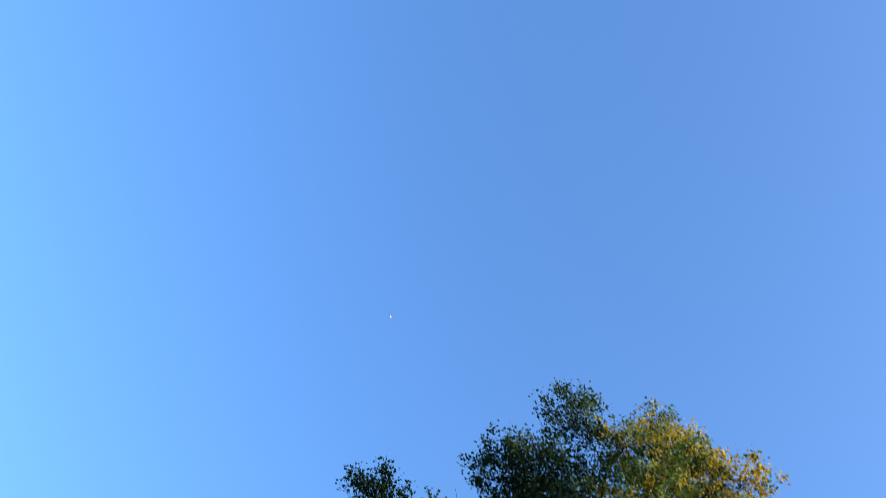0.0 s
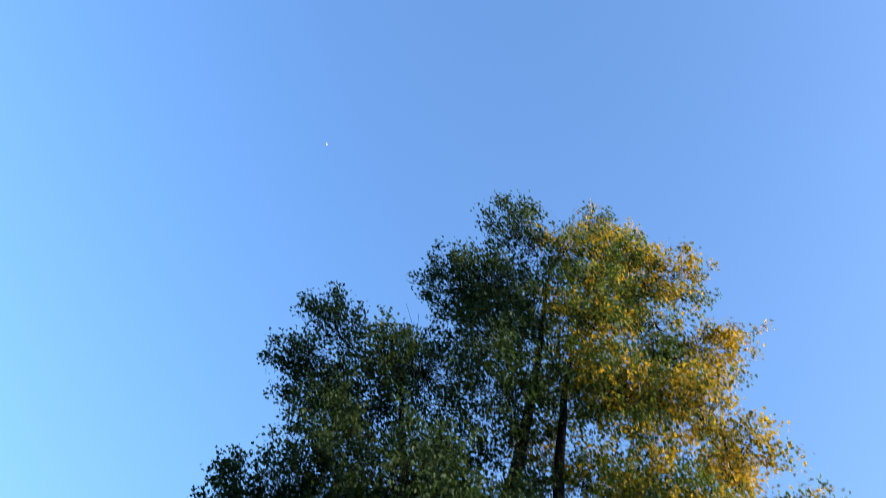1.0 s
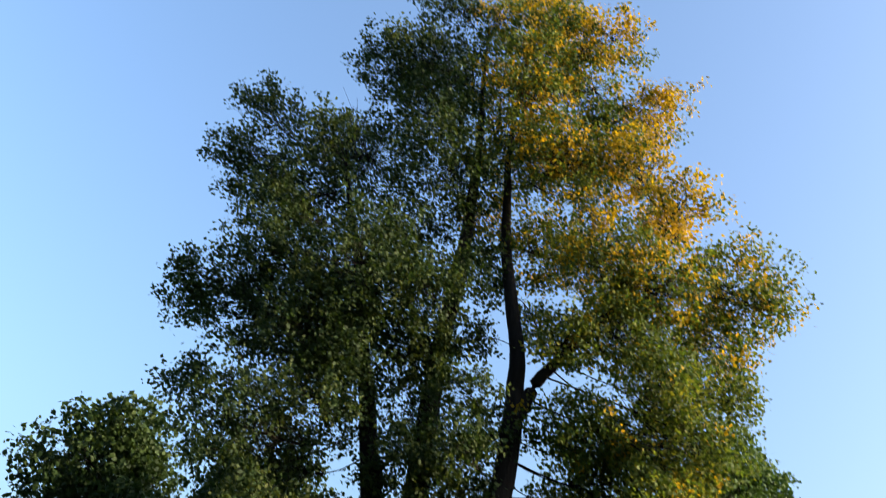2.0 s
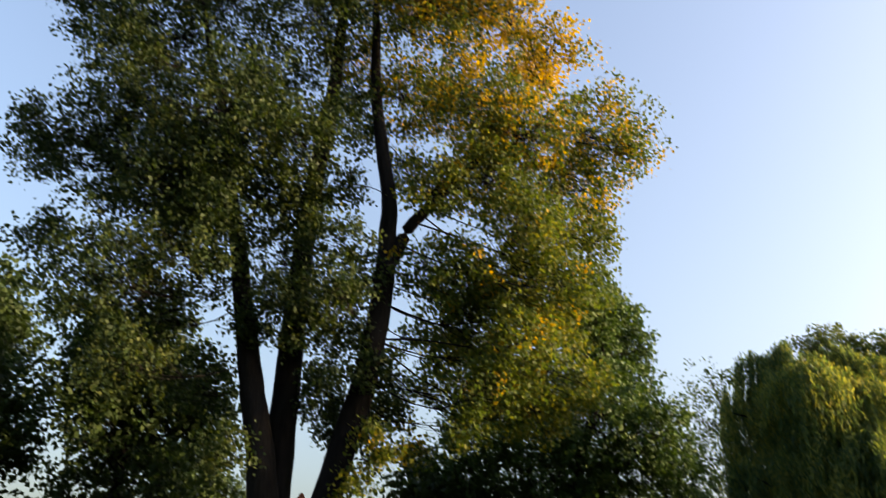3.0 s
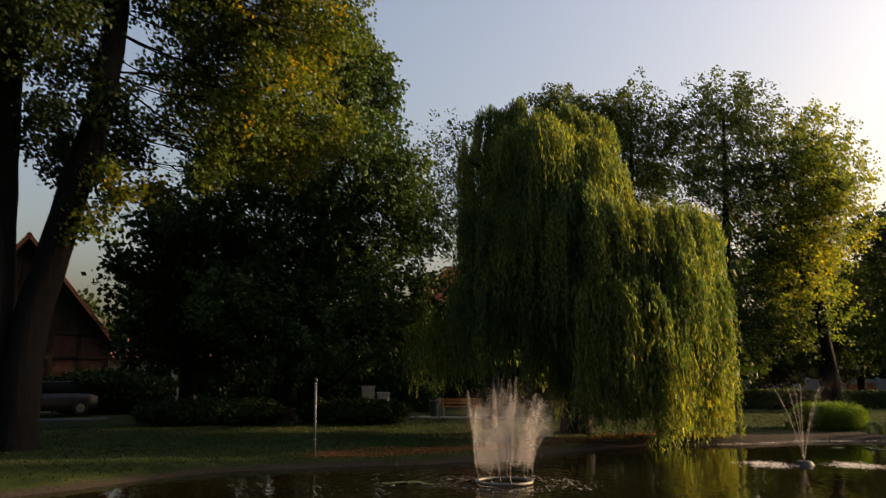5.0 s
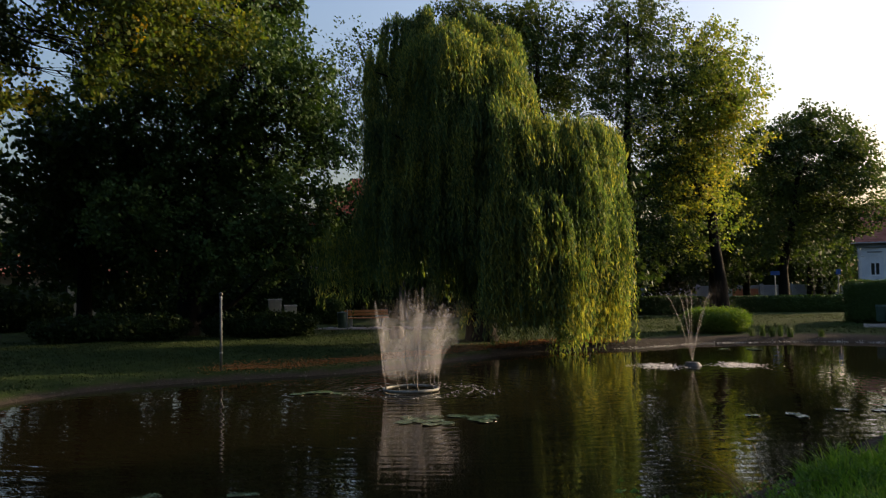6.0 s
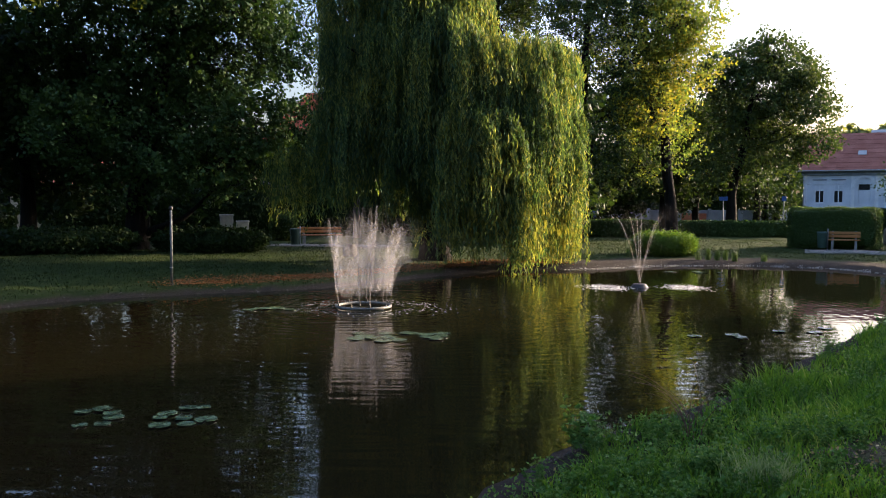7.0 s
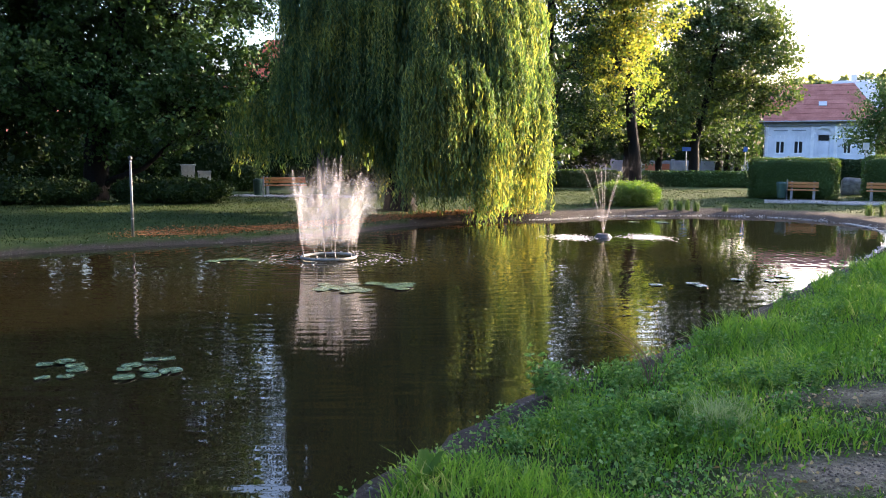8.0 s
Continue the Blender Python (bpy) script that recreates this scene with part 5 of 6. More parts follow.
def fountain(name, x, y, jets, label, ring, n_drop, seed, wind):
    """jets: (base, speed) each; a thin jet rises and breaks into drops that fall back."""
    rng = np.random.default_rng(seed)
    root = thing(name, pose(x, y, 0), label, "fountain")
    if ring:
        t = np.linspace(0, 2 * np.pi, 41)
        v, f = tubes([(np.stack([np.cos(t) * ring, np.sin(t) * ring, 0 * t + 0.04], 1), np.full(41, 0.032))], 8)
        part_np("pipe_ring", v, f, PIPE, root, "grey-green floating pipe ring", smooth=True)
    else:
        bm = bmesh.new()
        bmesh.ops.create_cone(bm, cap_ends=True, segments=20, radius1=0.24, radius2=0.16, depth=0.1, matrix=Matrix.Translation((0, 0, 0.04)))
        part("float", bm, BLACK, root, "black float")
    allv, allf, base_i = [], [], 0
    for k, (b, s) in enumerate(jets):
        b, s = np.array(b, float), np.array(s, float)
        bm = bmesh.new()
        bmesh.ops.create_cone(bm, cap_ends=True, segments=10, radius1=0.022, radius2=0.012, depth=0.09, matrix=Matrix.Translation(b + [0, 0, 0.005]))
        part("nozzle", bm, BLACK, root)
        rise = s[2] / 9.81
        t = np.linspace(0, rise * 0.8, 14)
        p, _ = arc(b, s, t)
        v, f = tubes([(p + rng.normal(size=p.shape) * 0.004, np.linspace(0.007, 0.011, 14))], 5)
        allv.append(v)
        allf.append(f + base_i)
        base_i += len(v)
    tagged(part_np("water_jet", np.concatenate(allv), np.concatenate(allf), SPRAY, root, "thin rising jets of water", smooth=True), kind="stuff")
    cs, ws, rs = [], [], []
    for b, s in jets:
        b, s = np.array(b, float), np.array(s, float)
        n = n_drop // len(jets)
        rise = s[2] / 9.81
        t = rng.uniform(0.12, 1.95, n) * rise
        sp = s + rng.normal(size=(n, 3)) * np.array([0.26, 0.26, 0.26])
        c = b + sp * t[:, None] + 0.5 * np.array([0, 0, -9.81]) * t[:, None] ** 2 + np.array(wind) * (t[:, None] / rise) ** 2.2 * rng.uniform(0, 1, (n, 1))
        cs.append(c)
        ws.append(sp + np.array([0, 0, -9.81]) * t[:, None])
        rs.append(rng.uniform(0.0011, 0.0026, n) * (1.0 if ring else 1.5))
    c, w, r = np.concatenate(cs), np.concatenate(ws), np.concatenate(rs)
    keep = c[:, 2] > 0.0
    v, f = drops(c[keep], r[keep], w[keep], 4.5)
    tagged(part_np("spray_veil", v, f, SPRAY, root, "white veil of falling drops"), kind="stuff")
    if ring:
        # the rising water between the jets, as thin torn sheets
        rim = np.linspace(0, 2 * np.pi, 73)[:-1]
        for throw, speed, drift in ((0.36, 5.3, 0.6), (0.1, 5.7, 0.6), (0.3, 4.9, 3.2), (0.45, 4.5, 5.5)):
            t = np.linspace(0.12, 1.1, 30) * speed / 9.81
            rad, high = ring * (0.35 if throw < 0.2 else 1.0) + throw * t, 0.07 + speed * t - 4.905 * t * t
            v = np.stack([rad[:, None] * np.cos(rim) + wind[0] * drift * (t[:, None]) ** 2, rad[:, None] * np.sin(rim), high[:, None] * (1 + 0.12 * np.sin(rim * 9 + throw * 40) + 0.1 * np.sin(rim * 4))[None]], -1).reshape(-1, 3)
            i, j = np.meshgrid(np.arange(29), np.arange(72), indexing="ij")
            k = (j + 1) % 72
            f = np.stack([i * 72 + j, i * 72 + k, (i + 1) * 72 + k, (i + 1) * 72 + j], -1).reshape(-1, 4)
            part_np("water_sheet", v, f, VEIL, root, "thin torn sheet of rising water", smooth=True)
    # foam where the drops fall
    n = 420 if ring else 1300
    a, q = rng.uniform(0, 2 * np.pi, n), rng.normal(size=n) * (0.25 if ring else 0.12)
    if not ring:
        a = rng.choice([0.1, 0.5, 2.8, 3.2, 3.7, 5.9], n) + rng.normal(size=n) * 0.22
    rad = (ring or 0.0) + (0.5 if ring else 0.9) + q * (1 if ring else 2)
    fx = np.cos(a) * np.abs(rad) * 1.2 + wind[0] * rng.uniform(0, 1.6, n)
    fy = np.sin(a) * np.abs(rad) + wind[1] * rng.uniform(0, 1.2, n)
    v, f = drops(np.stack([fx, fy, np.full(n, 0.006)], 1), rng.uniform(0.003, 0.008 if ring else 0.012, n), np.tile([[1.0, 0.1, 0]], (n, 1)), 3.5)
    v[:, 2] = 0.002 + np.clip((v[:, 2] - 0.006) * 0.35, -0.002, 0.01)
    tagged(part_np("foam", v, f, FOAM, root, "white foam flecks on the water"), kind="stuff")
    return root


ring_r = 0.55
ring_jets = [((ring_r * math.cos(a), ring_r * math.sin(a), 0.07), (0.42 * math.cos(a) + 0.05, 0.42 * math.sin(a), 5.35)) for a in np.linspace(0.2, 2 * np.pi + 0.2, 10)[:-1]]
ring_jets += [((0.12, 0, 0.07), (0.1, 0, 5.85)), ((-0.1, 0.1, 0.07), (-0.15, 0, 5.7))]
fountain("ring_fountain", -2.33, 16.6, ring_jets, "round floating fountain throwing a white curtain of water", ring_r, 24000, 5, (0.16, 0.05, 0))
fan = [((0, 0, 0.09), (1.3 * math.cos(a), 1.3 * math.sin(a), 5.95)) for a in np.linspace(0.3, 2 * np.pi + 0.3, 6)[:-1]] + [((0, 0, 0.09), (0.05, 0, 6.1))]
fountain("small_fountain", 4.18, 21.3, fan, "small fountain with a few thin fanned jets", 0.0, 2200, 6, (0.2, 0.0, 0))


# ---- park furniture ----
WOOD = rough_mat("orange_wood", (0.34, 0.14, 0.035), (0.52, 0.24, 0.07), 4, 40, 0.6, 0.3, 0.004, stretch=(0.2, 2, 2))
CONCRETE = rough_mat("concrete", (0.24, 0.24, 0.23), (0.40, 0.39, 0.38), 3, 40, 0.9, 0.3, 0.006)
PAVING = rough_mat("pale_gravel", (0.2, 0.185, 0.17), (0.34, 0.32, 0.3), 2, 60, 0.95, 0.5, 0.01)
BIN_GREEN = rough_mat("green_paint", (0.02, 0.06, 0.045), (0.04, 0.09, 0.07), 5, 50, 0.5, 0.1, 0.002)


def bench(bearing, dist, turn, long_=1.4):
    x, y = dist * math.sin(radians(bearing)), dist * math.cos(radians(bearing))
    root = thing("park_bench", pose(x, y, ground_at(x, y), 0, 0, -bearing + turn), "orange-brown wooden slat bench on concrete feet beside the path", "bench", "park benches")
    h = long_ / 2
    for dx in (-h * 0.72, h * 0.72):
        bm = cuboid(dx - 0.05, dx + 0.05, -0.24, 0.2, -0.05, 0.38, bevel=0.012)
        box(bm, dx - 0.045, dx + 0.045, 0.17, 0.26, 0.0, 0.76, bevel=0.01)
        part("foot", bm, CONCRETE, root)
    for k in range(4):
        part("seat_slat", cuboid(-h, h, -0.25 + k * 0.115, -0.25 + k * 0.115 + 0.095, 0.385, 0.425, bevel=0.008), WOOD, root)
    for k in range(2):
        part("back_slat", cuboid(-h, h, 0.13, 0.165, 0.5 + k * 0.13, 0.61 + k * 0.13, bevel=0.008), WOOD, root)


bench(23.65, 37.6, 0, 1.2)
bench(28.3, 37.4, 2, 1.35)
bench(-11.0, 36.0, 6, 1.9)


def litter_bin(bearing, dist):
    x, y = dist * math.sin(radians(bearing)), dist * math.cos(radians(bearing))
    root = thing("litter_bin", pose(x, y, ground_at(x, y)), "dark green litter bin standing beside the bench", "bin")
    bm = bmesh.new()
    bmesh.ops.create_cone(bm, cap_ends=True, segments=20, radius1=0.17, radius2=0.21, depth=0.6, matrix=Matrix.Translation((0, 0, 0.38)))
    part("body", bm, BIN_GREEN, root)
    bm = bmesh.new()
    bmesh.ops.create_cone(bm, cap_ends=True, segments=20, radius1=0.225, radius2=0.2, depth=0.06, matrix=Matrix.Translation((0, 0, 0.71)))
    part("rim", bm, BIN_GREEN, root)
    part("post", cuboid(0.2, 0.25, -0.025, 0.025, -0.1, 0.85, bevel=0.006), STEEL, root)


litter_bin(-12.7, 34.6)
litter_bin(22.4, 37.5)


def path_strip(name, b0, b1, d0, d1, wide, label, material=None):
    """A strip of pale path that follows the ground between two bearings."""
    v, n = [], 40
    for k in range(n + 1):
        b, d = radians(b0 + (b1 - b0) * k / n), d0 + (d1 - d0) * k / n
        for off in (-wide / 2, wide / 2):
            x, y = (d + off) * math.sin(b), (d + off) * math.cos(b)
            v.append((x, y, ground_at(x, y) + 0.02))
            v.append((x, y, ground_at(x, y) - 0.15))
    f = []
    for k in range(n):
        i = 4 * k
        f += [(i, i + 2, i + 6, i + 4), (i + 1, i, i + 4, i + 5), (i + 2, i + 3, i + 7, i + 6)]
    tagged(part_np(name, v, f, material or PAVING), label, "path", kind="structure")


path_strip("path_right", 21.4, 44.0, 36.3, 36.0, 1.6, "pale gravel path in front of the benches")
path_strip("path_left", -14.6, -6.0, 35.2, 34.2, 1.8, "pale gravel path beside the bench")

bm = bmesh.new()
bmesh.ops.create_cone(bm, cap_ends=True, segments=14, radius1=0.032, radius2=0.03, depth=1.95, matrix=Matrix.Translation((0, 0, 0.775)))
root = thing("metal_post", pose(-7.3, 19.2, ground_at(-7.3, 19.2)), "slim grey metal post standing on the bank", "post")
part("tube", bm, PIPE, root, smooth=True)
bm = bmesh.new()
bmesh.ops.create_cone(bm, cap_ends=True, segments=14, radius1=0.036, radius2=0.018, depth=0.03, matrix=Matrix.Translation((0, 0, 1.765)))
part("cap", bm, STEEL, root)
bm = bmesh.new()
bmesh.ops.create_uvsphere(bm, u_segments=12, v_segments=8, radius=0.05, matrix=Matrix.Translation((0, 0, 1.83)) @ Matrix.Diagonal((1, 1, 1.2, 1)))
part("finial", bm, BLACK, root, "dark rounded finial", smooth=True)
bm = bmesh.new()
bmesh.ops.create_cone(bm, cap_ends=True, segments=14, radius1=0.04, radius2=0.04, depth=0.03, matrix=Matrix.Translation((0, 0, 0.42)))
part("collar", bm, STEEL, root)

CABINET = rough_mat("white_cabinet", (0.42, 0.43, 0.42), (0.6, 0.6, 0.58), 4, 40, 0.6, 0.1, 0.003)
for b, w, h in ((-17.25, 0.54, 1.28), (-16.2, 0.5, 1.02)):
    root = thing("utility_cabinet", pose(36.5 * math.sin(radians(b)), 36.5 * math.cos(radians(b)), ground_at(36.5 * math.sin(radians(b)), 36.5 * math.cos(radians(b))), 0, 0, -b + 4),
                 "pale grey utility cabinet behind the hedge", "cabinet")
    part("body", cuboid(-w / 2, w / 2, -0.2, 0.2, -0.05, h - 0.06, bevel=0.015), CABINET, root)
    part("lid", cuboid(-w / 2 - 0.03, w / 2 + 0.03, -0.23, 0.23, h - 0.06, h, bevel=0.01), CABINET, root)
    part("door", cuboid(-w / 2 + 0.04, w / 2 - 0.04, -0.215, -0.195, 0.1, h - 0.12, bevel=0.005), CABINET, root)

SIGN_BLUE = rough_mat("blue_sign", (0.03, 0.09, 0.32), (0.04, 0.12, 0.4), 6, 40, 0.4, 0.05, 0.001)
for b, d, top, w, h in ((16.4, 56.0, 2.72, 0.55, 0.26), (20.1, 56.0, 2.75, 0.26, 0.32), (27.1, 54.0, 2.95, 0.34, 0.42)):
    x, y = d * math.sin(radians(b)), d * math.cos(radians(b))
    root = thing("street_sign", pose(x, y, ground_at(x, y), 0, 0, -b), ("blue sign plate" if b < 25 else "pale grey sign plate") + " on a grey post beside the street", "sign")
    z = top - ground_at(x, y)
    bm = bmesh.new()
    bmesh.ops.create_cone(bm, cap_ends=True, segments=10, radius1=0.035, radius2=0.035, depth=z, matrix=Matrix.Translation((0, 0, z / 2 - 0.1)))
    part("post", bm, STEEL, root)
    part("plate", cuboid(-w / 2, w / 2, -0.06, -0.04, z - h, z, bevel=0.008), SIGN_BLUE if b < 25 else CABINET, root)


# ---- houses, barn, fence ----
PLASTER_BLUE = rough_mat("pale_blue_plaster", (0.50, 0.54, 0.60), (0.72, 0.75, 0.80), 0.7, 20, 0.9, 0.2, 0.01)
TRIM_WHITE = rough_mat("white_trim", (0.6, 0.62, 0.65), (0.78, 0.8, 0.82), 2, 30, 0.8, 0.1, 0.004)
# shadow on lintels and under the eaves, put in as a darker grey
MOULDING = rough_mat("shaded_moulding", (0.16, 0.18, 0.22), (0.27, 0.30, 0.35), 2, 30, 0.85, 0.1, 0.004)
TILE_RED = rough_mat("red_roof_tile", (0.24, 0.085, 0.06), (0.38, 0.15, 0.11), 0.9, 14, 0.85, 0.4, 0.02)
TILE_BRIGHT = rough_mat("orange_roof_tile", (0.34, 0.08, 0.04), (0.5, 0.14, 0.07), 0.9, 14, 0.85, 0.4, 0.02)
BEIGE = rough_mat("beige_plaster", (0.36, 0.31, 0.22), (0.5, 0.44, 0.33), 0.8, 20, 0.9, 0.2, 0.01)
BRICK = rough_mat("brick_infill", (0.07, 0.034, 0.026), (0.13, 0.065, 0.048), 2.5, 24, 0.9, 0.4, 0.01)
TIMBER = rough_mat("black_timber", (0.02, 0.016, 0.012), (0.05, 0.04, 0.03), 3, 30, 0.8, 0.4, 0.008, stretch=(1, 1, 0.2))
PANEL = rough_mat("whitewashed_panel", (0.16, 0.165, 0.18), (0.34, 0.35, 0.37), 1.5, 20, 0.8, 0.2, 0.005)
ROOF_PALE = rough_mat("pale_roof", (0.36, 0.36, 0.36), (0.5, 0.5, 0.5), 1, 20, 0.7, 0.2, 0.01)
GLASS, gn, gl, gp = shader("window_glass")
gp.inputs["Base Color"].default_value, gp.inputs["Roughness"].default_value = (0.02, 0.022, 0.025, 1), 0.08


TILE_OLD = rough_mat("old_roof_tile", (0.045, 0.022, 0.018), (0.1, 0.044, 0.034), 0.9, 14, 0.9, 0.4, 0.02)
LOAM = rough_mat("dirty_loam_panel", (0.1, 0.08, 0.055), (0.16, 0.13, 0.09), 1.2, 20, 0.9, 0.2, 0.01)
ASPHALT = rough_mat("worn_asphalt", (0.05, 0.05, 0.05), (0.1, 0.1, 0.1), 2, 60, 0.95, 0.4, 0.01)


def slab(bm, corners, thick):
    """A slab under four corners, given counter-clockwise from outside."""
    c = [Vector(p) for p in corners]
    nrm = (c[1] - c[0]).cross(c[-1] - c[0]).normalized()
    top = [bm.verts.new(p) for p in c]
    low = [bm.verts.new(p - nrm * thick) for p in c]
    bm.faces.new(top)
    bm.faces.new(low[::-1])
    for i in range(len(c)):
        j = (i + 1) % len(c)
        bm.faces.new((top[j], top[i], low[i], low[j]))
    return bm


def tile_rows(root, corners, rows, material):
    """Rows of roof tiles as thin overlapping courses on a sloping four-cornered face (eaves left, eaves right, ridge right, ridge left)."""
    a, b, c, d = [Vector(p) for p in corners]
    for k in range(rows):
        t0, t1 = k / rows, (k + 1.06) / rows
        bm = slab(bmesh.new(), [a.lerp(d, t0), b.lerp(c, t0), b.lerp(c, min(t1, 1)), a.lerp(d, min(t1, 1))], 0.05)
        nrm = (b - a).cross(d - a).normalized()
        for v in bm.verts:
            v.co += nrm * (0.05 + 0.02 * (k % 2))
        part("tile_course", bm, material, root)


def window(root, x, z, w, h, y, blind=0.36):
    """A tall window: frame, sill, pane with a lowered blind, and a moulded lintel."""
    fr = bmesh.new()
    for x0, x1, z0, z1 in ((x - w / 2, x - w / 2 + 0.07, z, z + h), (x + w / 2 - 0.07, x + w / 2, z, z + h), (x - w / 2, x + w / 2, z, z + 0.07),
                           (x - w / 2, x + w / 2, z + h - 0.07, z + h), (x - 0.05, x + 0.05, z, z + h)):
        box(fr, x0, x1, y - 0.03, y + 0.05, z0, z1)
    p = part("window", fr, TRIM_WHITE, root, "white-framed tall window with lowered blind")
    part("pane", cuboid(x - w / 2 + 0.02, x + w / 2 - 0.02, y + 0.02, y + 0.035, z + 0.02, z + h - 0.02), GLASS, p)
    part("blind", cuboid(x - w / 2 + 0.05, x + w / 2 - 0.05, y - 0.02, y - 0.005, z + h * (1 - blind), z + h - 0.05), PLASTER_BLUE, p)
    part("sill", cuboid(x - w / 2 - 0.12, x + w / 2 + 0.12, y - 0.14, y + 0.04, z - 0.1, z - 0.01, bevel=0.01), TRIM_WHITE, p)
    bm = cuboid(x - w / 2 - 0.22, x + w / 2 + 0.22, y - 0.2, y + 0.02, z + h + 0.38, z + h + 0.5, bevel=0.02)
    box(bm, x - w / 2 - 0.08, x + w / 2 + 0.08, y - 0.08, y + 0.02, z + h + 0.06, z + h + 0.37)
    part("lintel", bm, MOULDING, p)


def wall_with_holes(root, x0, x1, z0, z1, y, thick, holes, material):
    """A wall pierced by openings (x0, x1, z0, z1)."""
    xs = sorted({x0, x1, *[h[0] for h in holes], *[h[1] for h in holes]})
    zs = sorted({z0, z1, *[h[2] for h in holes], *[h[3] for h in holes]})
    bm = bmesh.new()
    for a, b in zip(xs, xs[1:]):
        for c, d in zip(zs, zs[1:]):
            mx, mz = (a + b) / 2, (c + d) / 2
            if not any(h[0] < mx < h[1] and h[2] < mz < h[3] for h in holes):
                box(bm, a, b, y, y + thick, c, d)
    bmesh.ops.remove_doubles(bm, verts=bm.verts[:], dist=1e-4)
    return part("wall", bm, material, root)


def blue_house():
    b, d = 24.3, 90.0
    x, y = d * math.sin(radians(b)), d * math.cos(radians(b))
    root = thing("house", pose(x, y, ground_at(x, y), 0, 0, -b), "pale blue plastered house with a red tiled roof", "house")
    x0, x1, top = -4.85, 5.2, 5.2
    wins = [(-3.35, 2.05, 0.85, 1.85), (-1.65, 2.05, 0.85, 1.85), (2.75, 2.05, 0.7, 1.7), (4.35, 2.05, 0.7, 1.7)]
    holes = [(wx - w / 2, wx + w / 2, wz, wz + h) for wx, wz, w, h in wins] + [(0.1, 1.15, 1.3, 3.9)]
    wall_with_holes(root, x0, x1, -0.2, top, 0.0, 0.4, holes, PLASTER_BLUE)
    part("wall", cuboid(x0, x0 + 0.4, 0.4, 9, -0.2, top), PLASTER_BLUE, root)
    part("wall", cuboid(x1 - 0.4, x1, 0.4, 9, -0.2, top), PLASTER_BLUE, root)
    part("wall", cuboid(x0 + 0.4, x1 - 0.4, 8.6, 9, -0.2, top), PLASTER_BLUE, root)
    part("floor", cuboid(x0 + 0.4, x1 - 0.4, 0.4, 8.6, 0.0, 0.4), CONCRETE, root)
    for wx, wz, w, h in wins:
        window(root, wx, wz, w, h, 0.12)
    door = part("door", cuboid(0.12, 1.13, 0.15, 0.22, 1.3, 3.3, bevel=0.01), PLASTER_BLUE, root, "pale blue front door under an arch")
    part("fanlight", cuboid(0.16, 1.09, 0.16, 0.19, 3.34, 3.86), GLASS, door)
    bm = bmesh.new()
    for k in range(9):
        a0, a1 = math.pi * k / 9, math.pi * (k + 1) / 9
        slab(bm, [(0.62 + 0.95 * math.cos(a1), -0.1, 4.0 + 0.75 * math.sin(a1)), (0.62 + 0.72 * math.cos(a1), -0.1, 4.0 + 0.55 * math.sin(a1)),
                  (0.62 + 0.72 * math.cos(a0), -0.1, 4.0 + 0.55 * math.sin(a0)), (0.62 + 0.95 * math.cos(a0), -0.1, 4.0 + 0.75 * math.sin(a0))], -0.14)
    part("arch", bm, TRIM_WHITE, root)
    for px in (-0.55, 1.55):
        part("pilaster", cuboid(px, px + 0.3, -0.12, 0.0, 0.2, top - 0.5, bevel=0.02), TRIM_WHITE, root)
    for k, px in enumerate((x0, x1 - 0.35)):
        part("pilaster", cuboid(px, px + 0.35, -0.06, -0.002, 0.2, top - 0.5, bevel=0.02), TRIM_WHITE, root)
    bm = cuboid(x0 - 0.1, x1 + 0.1, -0.22, 0.0, top - 0.45, top - 0.12, bevel=0.03)
    box(bm, x0 - 0.2, x1 + 0.2, -0.4, 0.0, top - 0.12, top + 0.05, bevel=0.03)
    part("cornice", bm, MOULDING, root)
    part("plinth", cuboid(x0 - 0.06, x1 + 0.06, -0.06, -0.003, -0.2, 0.8, bevel=0.02), CONCRETE, root)
    e, r = top + 0.05, 9.15
    A, B, C, D = (x0 - 0.5, -0.6, e), (x1 + 0.6, -0.6, e), (x1 - 2.0, 4.5, r), (x0 - 0.9, 4.5, r)
    A2, B2 = (x0 - 0.5, 9.6, e), (x1 + 0.6, 9.6, e)
    bm = slab(bmesh.new(), [A, B, C, D], 0.15)
    slab(bm, [B2, A2, D, C], 0.15)
    slab(bm, [B, B2, C], 0.15)
    part("roof", bm, TILE_RED, root, "red tiled hipped roof")
    tile_rows(root, [A, B, C, D], 16, TILE_RED)
    part("skylight", slab(bmesh.new(), [(0.0, 1.3, 6.85), (0.75, 1.3, 6.85), (0.75, 1.85, 7.28), (0.0, 1.85, 7.28)], 0.12), ROOF_PALE, root, "small white skylight")
    part("gutter", cuboid(x0 - 0.5, x1 + 0.6, -0.74, -0.62, e - 0.1, e + 0.02, bevel=0.02), STEEL, root)
    part("downpipe", cuboid(x0 + 0.02, x0 + 0.12, -0.2, -0.1, 0, e - 0.1, bevel=0.02), STEEL, root)


blue_house()


